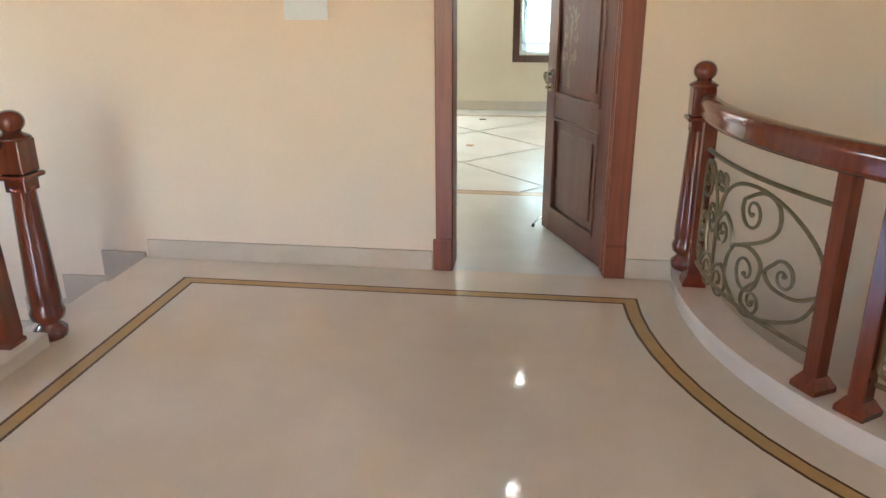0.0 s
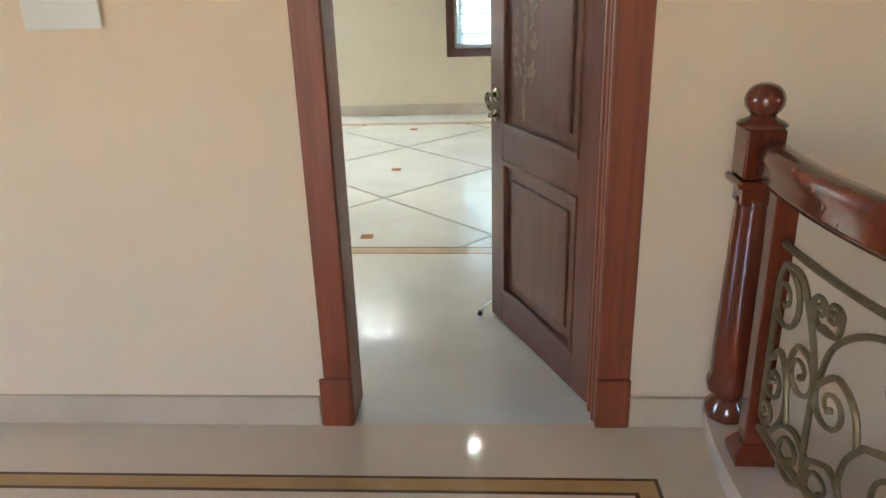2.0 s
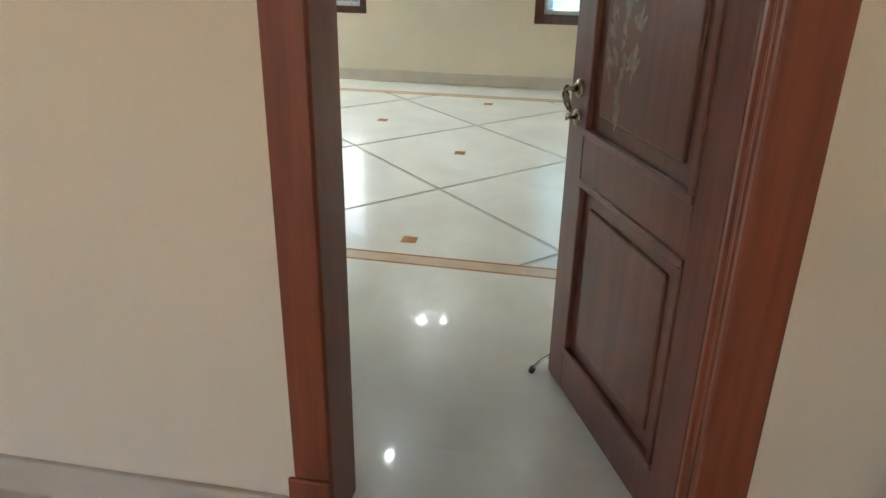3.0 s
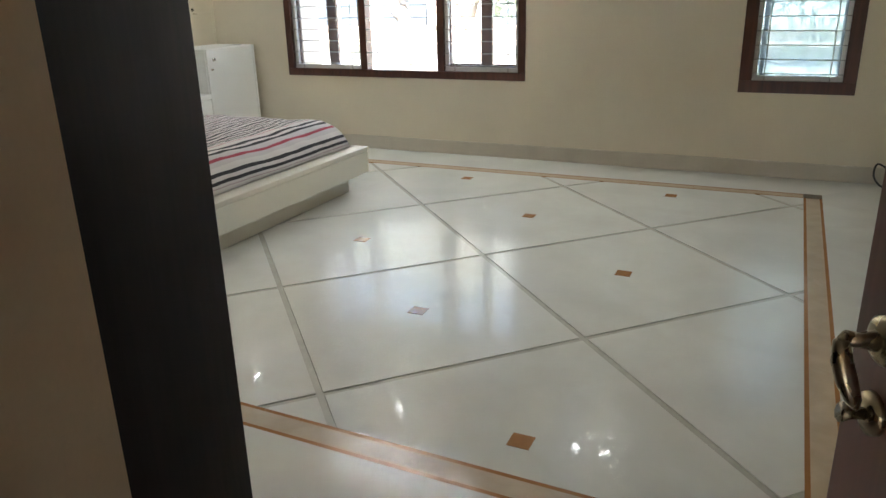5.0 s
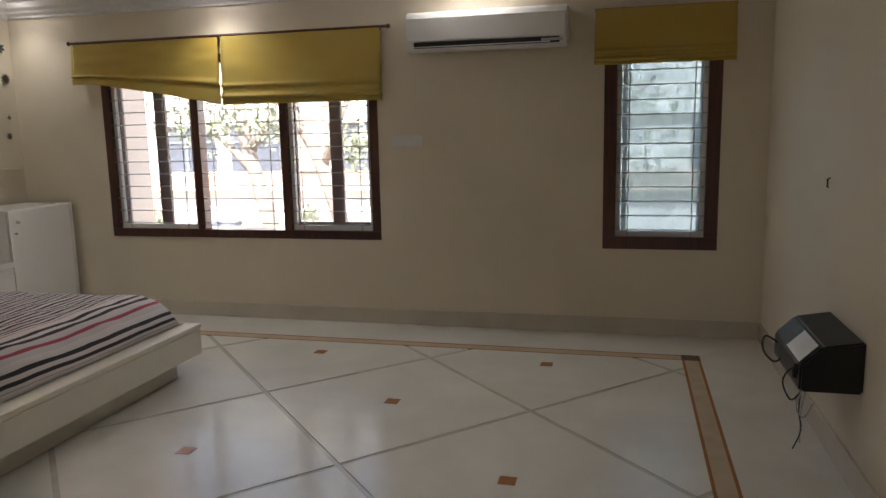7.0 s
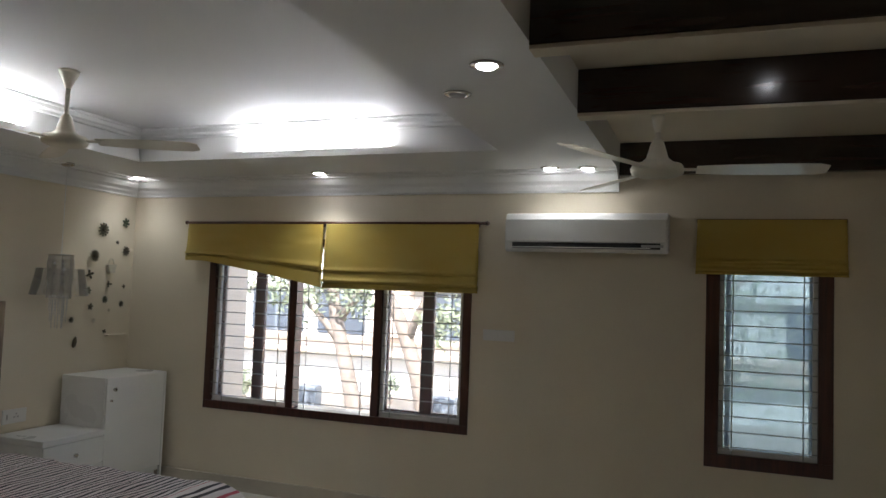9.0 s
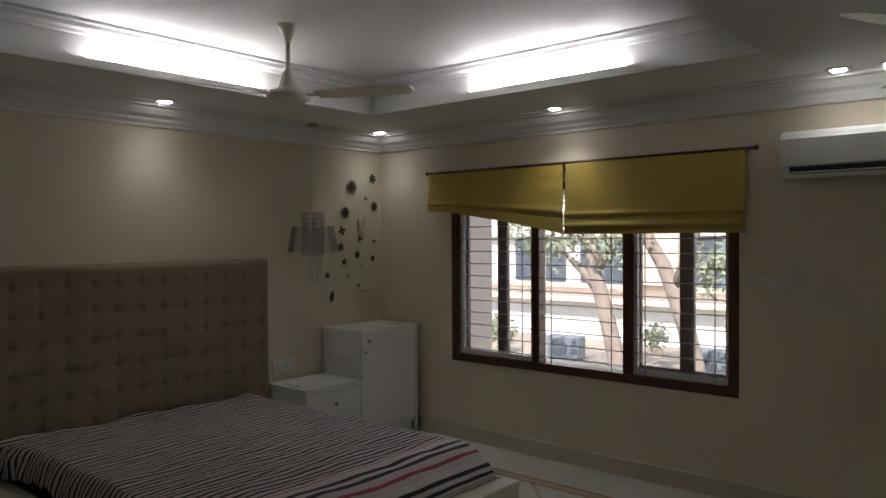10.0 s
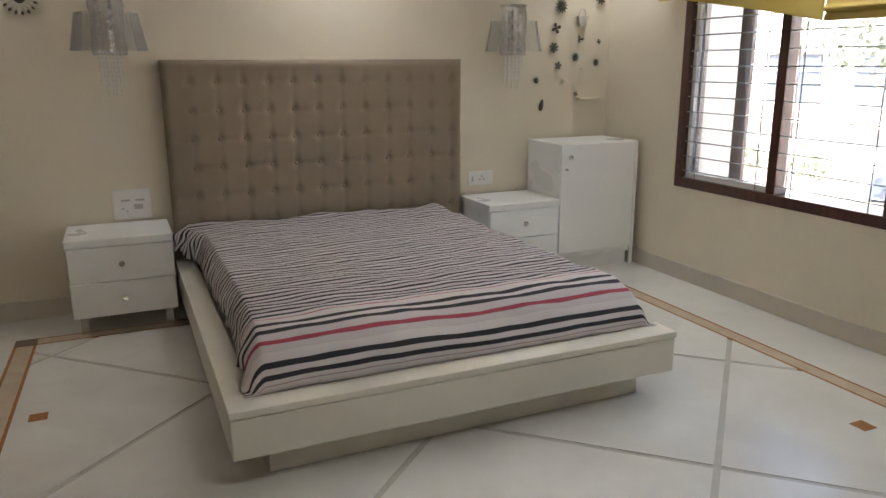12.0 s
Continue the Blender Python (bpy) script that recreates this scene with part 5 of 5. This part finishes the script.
def newel(x, y, z0, top, parent, r=0.055):
    """A turned newel: bulbous foot, tapering body, square block, ball."""
    body = part("newel_body", lathe(x, y, [(r * 0.9, z0), (r * 1.25, z0 + 0.015), (r * 1.3, z0 + 0.05), (r * 0.85, z0 + 0.075), (r * 0.8, z0 + 0.085), (r * 1.25, z0 + 0.105), (r * 1.35, z0 + 0.135), (r * 1.15, z0 + 0.165),
                                           (r * 1.22, z0 + 0.19), (r * 1.16, z0 + 0.30), (r * 0.90, top - 0.36), (r * 0.88, top - 0.34), (r * 0.95, top - 0.32)], 20), REDWOOD, parent, smooth=True)
    part("newel_block", box(x - r, x + r, y - r, y + r, top - 0.26, top - 0.12, 0.006), REDWOOD, parent)
    part("newel_collar", box(x - r * 1.25, x + r * 1.25, y - r * 1.25, y + r * 1.25, top - 0.285, top - 0.262, 0.008), REDWOOD, parent)
    part("newel_neck", box(x - r * 0.85, x + r * 0.85, y - r * 0.85, y + r * 0.85, top - 0.34, top - 0.286, 0.006), REDWOOD, parent)
    part("newel_cap", lathe(x, y, [(r * 1.25, top - 0.12), (r * 1.3, top - 0.112), (r * 1.1, top - 0.104), (r * 0.75, top - 0.095), (r * 0.6, top - 0.085)], 20), REDWOOD, parent, smooth=True)
    part("newel_ball", lathe(x, y, [(0.004 + r * 0.95 * math.sin(math.pi * i / 14), top - 0.095 + 0.0475 * (1 - math.cos(math.pi * i / 14))) for i in range(15)], 22), REDWOOD, parent, smooth=True)


newel(0.812, -0.108, 0.105, 1.165, rail, 0.053)

def landing_post(x, y, parent):
    """A tapered square baluster on a square foot."""
    bm = bmesh.new()
    rings = []
    for half, z in ((0.052, 0.07), (0.052, 0.088), (0.044, 0.094), (0.046, 0.13), (0.028, 0.80), (0.036, 0.81), (0.036, 0.885)):
        rings.append([bm.verts.new((x + a * half, y + b * half, z)) for a, b in ((-1, -1), (1, -1), (1, 1), (-1, 1))])
    bm.faces.new(rings[0][::-1])
    bm.faces.new(rings[-1])
    for lo, hi in zip(rings, rings[1:]):
        for i in range(4):
            j = (i + 1) % 4
            bm.faces.new((lo[i], lo[j], hi[j], hi[i]))
    part("baluster", bm, REDWOOD, parent)


# the rail at the head of the stairs
lrail = thing("landing_railing", -2.13, -2.5, 0.0, "red-brown turned wooden railing on a cream kerb at the stair head", "railing")
newel(-2.115, -1.075, 0.0, 1.03, lrail, 0.056)
for i in range(6):
    landing_post(-2.165, -1.285 - i * 0.62, lrail)
part("handrail", sweep(prof, [(-2.165, -6.4, 0.88), (-2.165, -1.13, 0.88)]), REDWOOD, lrail, smooth=True)
structure("kerb_landing", box(-2.30, -2.068, -7.1, -1.155, 0.0, 0.07, 0.008), HALLMARBLE, "cream marble kerb under the landing rail", "kerb")

# ---- stairs going down beside the wall ----
st = thing("staircase", -2.3, -0.5, -1.0, "beige marble stairs going down beside the hall wall", "stairs", kind="structure")
for i in range(9):
    x1 = -2.24 - 0.28 * i
    z = -0.165 * (i + 1)
    part("tread", box(x1 - 0.30, x1, -1.0, -0.001, z - 0.035, z, 0.006), HALLMARBLE, st)
    part("riser", box(x1 - 0.02, x1 + 0.0, -1.0, -0.001, z, z + 0.13), HALLMARBLE, st)
    part("stair_skirting", box(x1 - 0.28, x1, -0.017, 0.0, z, z + 0.112 + 0.165 * 0.5, 0.003), HALLSKIRT, st)

# ---- outside ----
ground = structure("ground", box(-300, 300, 6.2, 400, -3.5, -3.3), EARTH, "dusty pale ground outside the house", "ground")
house = thing("house", -7, 16, -3.3, "white and orange neighbouring house with dark windows and a parapet", "house")
part("wall", box(-22, 8, 15.5, 22, -3.3, 5.0), STUCCO, house)
part("pilaster", box(-7.25, -6.35, 15.2, 15.5, 0.66, 5.0), TERRA, house, "orange stucco pilaster")
part("band", box(-22, 8, 15.3, 15.5, 0.54, 0.64, 0.01), TERRA, house, "orange stucco band")
part("plinth_course", box(-22, 8, 15.18, 15.5, 0.24, 0.34, 0.01), TERRA, house, "orange stucco ledge")
part("lintel", box(-22, 8, 15.32, 15.5, 1.66, 1.86, 0.01), STUCCO, house)
part("roof", box(-22.4, 8.4, 15.0, 22.4, 5.0, 5.25, 0.01), STUCCO, house)
for x0, x1 in ((-14.4, -13.0), (-12.5, -11.2), (-10.39, -9.06), (-8.66, -7.5), (-6.12, -4.9), (-2.5, -0.8), (1.0, 2.6)):
    wn_ = part("window", box(x0, x1, 15.42, 15.6, 0.66, 1.62), DARKGLASS, house, "dark glass window")
    part("window_bar", box((x0 + x1) / 2 - 0.03, (x0 + x1) / 2 + 0.03, 15.38, 15.42, 0.66, 1.62), CASING, wn_)
    part("window_bar", box(x0, x1, 15.385, 15.415, 1.28, 1.32), CASING, wn_)
terrace = thing("outbuilding", -7, 12.6, -3.3, "low outbuilding with a dusty grey flat roof", "building")
part("wall", box(-22, 8, 11.0, 14.4, -3.3, -0.5), STUCCO, terrace)
part("roof", box(-22.1, 8.1, 10.9, 14.45, -0.5, -0.42, 0.01), EARTH, terrace, "dusty grey concrete roof")


def condenser(x, y, z, turn):
    """An outdoor unit with a round fan grille and side slots."""
    c = thing("outdoor_unit", x, y, z, "blue-grey outdoor air-conditioning unit on the flat roof", "outdoor unit", "outdoor units")
    m = Matrix.Translation((x, y, z)) @ Matrix.Rotation(turn, 4, "Z")
    part("casing", oriented(box(-0.30, 0.30, -0.14, 0.14, 0.03, 0.40, 0.015), m), CASING, c)
    part("fan_grille", oriented(tube([(-0.07, -0.139, 0.215), (-0.07, -0.150, 0.215), (-0.07, -0.158, 0.215)], [0.155, 0.15, 0.05], 20), m), DARKGLASS, c, "round dark fan grille")
    for k in range(4):
        part("slot", oriented(box(0.14, 0.26, -0.145, -0.135, 0.12 + 0.06 * k, 0.14 + 0.06 * k), m), DARKGLASS, c)
    for fx in (-0.22, 0.22):
        part("foot", oriented(box(fx - 0.03, fx + 0.03, -0.15, 0.15, 0.0, 0.03), m), BLACK, c)


condenser(-6.95, 12.0, -0.42, 0.1)
condenser(-4.40, 12.0, -0.42, -0.1)


def shrub(x, y, z, r, seed):
    """A low bush: a few stems and a loose crown of small leaves."""
    t = thing("shrub", x, y, z, "dusty green potted bush on the flat roof", "shrub", "roof shrubs")
    rnd = random.Random(seed)
    part("pot", lathe(x, y, [(0.10, z), (0.13, z + 0.10), (0.14, z + 0.14), (0.12, z + 0.145)], 14), TERRA, t)
    for k in range(5):
        a = k * 1.26 + seed
        part("stem", tube([(x, y, z + 0.13), (x + 0.4 * r * math.cos(a), y + 0.4 * r * math.sin(a), z + 0.13 + r * 0.6), (x + 0.7 * r * math.cos(a), y + 0.7 * r * math.sin(a), z + 0.13 + r)], [0.012, 0.008, 0.004], 5), BARK, t)
    vs_, fs_ = [], []
    for _ in range(260):
        d_ = Vector((rnd.gauss(0, 1), rnd.gauss(0, 1), rnd.gauss(0, 0.7))).normalized() * r * rnd.random() ** 0.4
        p = Vector((0, 0, 0.13 + r * 0.8)) + d_
        u = Vector((rnd.gauss(0, 1), rnd.gauss(0, 1), rnd.gauss(0, 1))).normalized()
        w = u.orthogonal().normalized()
        q = rnd.uniform(0.03, 0.06)
        i0 = len(vs_)
        vs_ += [p - u * q, p + w * q * 0.45, p + u * q, p - w * q * 0.45]
        fs_.append((i0, i0 + 1, i0 + 2, i0 + 3))
    me_ = bpy.data.meshes.new("crown")
    me_.from_pydata([tuple(v) for v in vs_], [], fs_)
    me_.materials.append(LEAF)
    new("crown", me_).parent = t


for i, (x, y, r_) in enumerate(((-9.6, 12.2, 0.34), (-8.9, 12.6, 0.28), (-8.2, 11.9, 0.30), (-5.9, 13.2, 0.26), (-10.6, 12.8, 0.36), (-0.6, 12.4, 0.32))):
    shrub(x, y, -0.42, r_, i + 2)

# cream masonry fin beside the wide window
fin = thing("wall_fin", -4.42, 6.25, -3.3, "cream rendered masonry fin beside the wide window", "wall fin")
part("fin", box(-4.54, -4.31, 6.092, 6.42, -3.3, 3.4, 0.006), FINPAINT, fin)


def tree(x, y, trunk, limbs, crown, seed, label):
    t = thing("tree", x, y, -3.3, label, "tree", "trees outside")
    part("trunk", tube(trunk, [0.145 - 0.07 * i / (len(trunk) - 1) for i in range(len(trunk))], 12), BARK, t, smooth=True)
    for l in limbs:
        part("limb", tube(l, [0.07 - 0.05 * i / (len(l) - 1) for i in range(len(l))], 8), BARK, t, smooth=True)
    rnd = random.Random(seed)
    vs_, fs_ = [], []
    for cx, cy, cz, r, cnt in crown:
        for _ in range(cnt):
            d_ = Vector((rnd.gauss(0, 1), rnd.gauss(0, 1), rnd.gauss(0, 0.7))).normalized() * r * rnd.random() ** 0.5
            p = Vector((cx, cy, cz)) + d_
            u = Vector((rnd.gauss(0, 1), rnd.gauss(0, 1), rnd.gauss(0, 1))).normalized()
            w = u.orthogonal().normalized()
            s = rnd.uniform(0.035, 0.075)
            i0 = len(vs_)
            vs_ += [p - u * s, p + w * s * 0.4, p + u * s, p - w * s * 0.4]
            fs_.append((i0, i0 + 1, i0 + 2, i0 + 3))
    me_ = bpy.data.meshes.new("crown")
    me_.from_pydata([tuple(v - Vector((x, y, -3.3))) for v in vs_], [], fs_)
    me_.materials.append(LEAF)
    o = new("crown", me_)
    o.parent = t


tree(-4.5, 10.0, [(-4.6, 10, -3.3), (-4.75, 10, -1.5), (-4.94, 10, -0.1), (-5.02, 10, 0.25), (-5.16, 10, 0.76), (-5.30, 10, 1.26), (-5.38, 10, 1.7), (-5.45, 10, 2.5)],
     [[(-5.2, 10, 0.9), (-5.45, 9.95, 1.2), (-5.6, 9.9, 1.35), (-6.0, 9.8, 1.75)], [(-5.28, 10, 1.2), (-4.98, 10.05, 1.6), (-4.8, 10.1, 2.1), (-4.6, 10.2, 2.8)]],
     [(-5.75, 9.8, 1.60, 0.45, 260), (-4.95, 9.9, 1.6, 0.42, 220), (-6.3, 9.8, 1.8, 0.40, 110), (-5.2, 10, 2.6, 1.0, 500), (-4.6, 10.2, 2.9, 0.9, 360), (-6.3, 9.9, 2.5, 0.8, 260)], 3, "leafy street tree with a leaning pale trunk")
tree(-3.7, 10.4, [(-3.8, 10.4, -3.3), (-3.95, 10.4, -1.2), (-4.08, 10.4, 0.0), (-4.2, 10.4, 0.5), (-4.37, 10.4, 0.97), (-4.5, 10.4, 1.28), (-4.7, 10.4, 1.6), (-4.95, 10.4, 2.3)],
     [[(-4.35, 10.4, 0.95), (-4.2, 10.35, 1.35), (-3.9, 10.3, 1.9), (-3.6, 10.2, 2.5)]],
     [(-3.75, 10.2, 1.25, 0.42, 300), (-3.4, 10.2, 2.6, 0.9, 380), (-4.5, 10.4, 3.1, 1.0, 400)], 5, "second street tree with a forked trunk")
tree(-0.9, 9.6, [(-0.9, 9.6, -3.3), (-0.88, 9.6, -1.0), (-0.8, 9.6, 0.8), (-0.7, 9.6, 2.2)], [[(-0.8, 9.6, 0.8), (-0.3, 9.5, 1.6), (0.1, 9.4, 2.0)]],
     [(-0.2, 9.3, 1.7, 0.8, 420), (-0.5, 9.5, 2.6, 0.9, 380), (0.2, 9.4, 0.9, 0.6, 200)], 8, "dense leafy tree outside the narrow window")


# ---- marble floors, piece by piece ----
def slab(name, poly, material, parent, z0=-0.02, z1=0.0):
    return part(name, prism(poly, z0, z1), material, parent)


def shrink(poly, d_):
    """Moves each side of a convex outline inwards by d_."""
    pts = [Vector(p) for p in poly]
    area = sum(pts[i].x * pts[(i + 1) % len(pts)].y - pts[(i + 1) % len(pts)].x * pts[i].y for i in range(len(pts)))
    if area < 0:
        pts.reverse()
    lines = []
    for i in range(len(pts)):
        a, b_ = pts[i], pts[(i + 1) % len(pts)]
        t_ = (b_ - a).normalized()
        nn = Vector((-t_.y, t_.x))
        lines.append((a + nn * d_, t_))
    out = []
    for i in range(len(lines)):
        (p, t1), (q, t2) = lines[i - 1], lines[i]
        den = t1.x * t2.y - t1.y * t2.x
        if abs(den) < 1e-6:
            continue
        s = ((q.x - p.x) * t2.y - (q.y - p.y) * t2.x) / den
        out.append((p.x + t1.x * s, p.y + t1.y * s))
    return out


def clip(poly, quad):
    """The part of a convex outline inside another (counter-clockwise) one."""
    out = list(poly)
    for i in range(len(quad)):
        a, b_ = quad[i], quad[(i + 1) % len(quad)]

        def side(p):
            return (b_[0] - a[0]) * (p[1] - a[1]) - (b_[1] - a[1]) * (p[0] - a[0])
        src, out = out, []
        for j in range(len(src)):
            p, q = src[j], src[(j + 1) % len(src)]
            sp, sq = side(p), side(q)
            if sp >= 0:
                out.append(p)
            if sp * sq < 0:
                f = sp / (sp - sq)
                out.append((p[0] + (q[0] - p[0]) * f, p[1] + (q[1] - p[1]) * f))
        if not out:
            return []
    return out


floor = structure("floor", box(XW, XE, YN, YF, -0.15, -0.004), INLAY, "white marble bedroom floor with grey diagonal lines and rust inlays", "floor")
OUT = [(-4.735, 1.735), (0.262, 1.62), (0.268, 5.40), (-4.735, 5.42)]
INN = [(-4.625, 1.845), (0.150, 1.735), (0.156, 5.295), (-4.625, 5.31)]
ROOM = [(XW, YN), (XE, YN), (XE, YF), (XW, YF)]
for i in range(4):
    j = (i + 1) % 4
    slab("border_slab", [ROOM[i], ROOM[j], OUT[j], OUT[i]], ROOMMARBLE, floor)
    # border: dark line, ochre band, dark line
    def between(f):
        return [((OUT[q][0] + (INN[q][0] - OUT[q][0]) * f), (OUT[q][1] + (INN[q][1] - OUT[q][1]) * f)) for q in (i, j)]
    e0, e1, e2, e3 = between(0), between(0.14), between(0.86), between(1)
    slab("border_line", [e0[0], e0[1], e1[1], e1[0]], RUST, floor)
    slab("border_band", [e1[0], e1[1], e2[1], e2[0]], TAN, floor)
    slab("border_line", [e2[0], e2[1], e3[1], e3[0]], RUST, floor)
    ox, oy = OUT[i]
    ix, iy = INN[i]
    slab("corner_block", [(ox, oy), (ix, oy), (ix, iy), (ox, iy)], BROWNLINE, floor, -0.02, 0.0015)
PX, PY, X0, Y0 = 0.752, 0.785, -0.66, 2.71
for i in range(-8, 4):
    for j in range(-4, 6):
        if (i + j) % 2 == 0:
            continue
        cx, cy = X0 + i * PX, Y0 + j * PY
        rh = shrink([(cx - PX, cy), (cx, cy - PY), (cx + PX, cy), (cx, cy + PY)], 0.0135)
        c = clip(rh, INN)
        if len(c) >= 3:
            s_ = slab("floor_slab", c, ROOMMARBLE, floor)
            if INN[0][0] + 0.1 < cx < INN[1][0] - 0.1 and INN[1][1] + 0.05 < cy < INN[2][1] - 0.05 and not (cx < -2.7 and 2.6 < cy < 4.5):
                e = 0.037
                part("inlay_diamond", prism([(cx - e, cy - e), (cx + e, cy - e), (cx + e, cy + e), (cx - e, cy + e)], 0.0, 0.0015), RUST, s_)

# doorway and hall floor
hall = structure("floor_hall", box(-2.24, 0.7, -7.2, 0.0, -0.2, -0.004), BROWNLINE, "polished beige marble landing floor with an ochre border", "floor")
slab("threshold_slab", [(-0.42, 0.0), (0.42, 0.0), (0.5, YN), (-0.5, YN)], ROOMMARBLE, hall, -0.15, 0.0)


def hall_outline(left, far, r):
    """Landing outline: straight on the far and stair sides, round by the stairwell."""
    pts = [(left, -7.2), (left, far)]
    a0 = 180 - math.degrees(math.asin(min(max((far - CY) / r, -1), 1)))
    for i in range(25):
        a = a0 + (292 - a0) * i / 24
        pts.append(ring_point(r, a, 0)[:2])
    return pts


def hall_band(l0, f0, r0, l1, f1, r1, name, material, z1=0.0):
    p, q = hall_outline(l0, f0, r0), hall_outline(l1, f1, r1)
    part(name, prism_strip(p + q[::-1], -0.02, z1), material, hall)


L0 = [(-2.24, 0.0, 1.95), (-1.867, -0.287, 2.155), (-1.852, -0.299, 2.167), (-1.797, -0.352, 2.222), (-1.782, -0.366, 2.236)]
hall_band(*L0[0], *L0[1], "border_slab", HALLMARBLE)
hall_band(*L0[1], *L0[2], "border_line", BROWNLINE)
hall_band(*L0[2], *L0[3], "border_band", OCHRE)
hall_band(*L0[3], *L0[4], "border_line", BROWNLINE)
f = hall_outline(*L0[4])
part("floor_field", prism(f + [(f[-1][0], -7.2)] if f[-1][1] > -7.2 else f, -0.02, 0.0), HALLMARBLE, hall)
part("floor_edge", arc(1.96, 2.4, 169, 292, -0.25, -0.005), HALLMARBLE, hall)
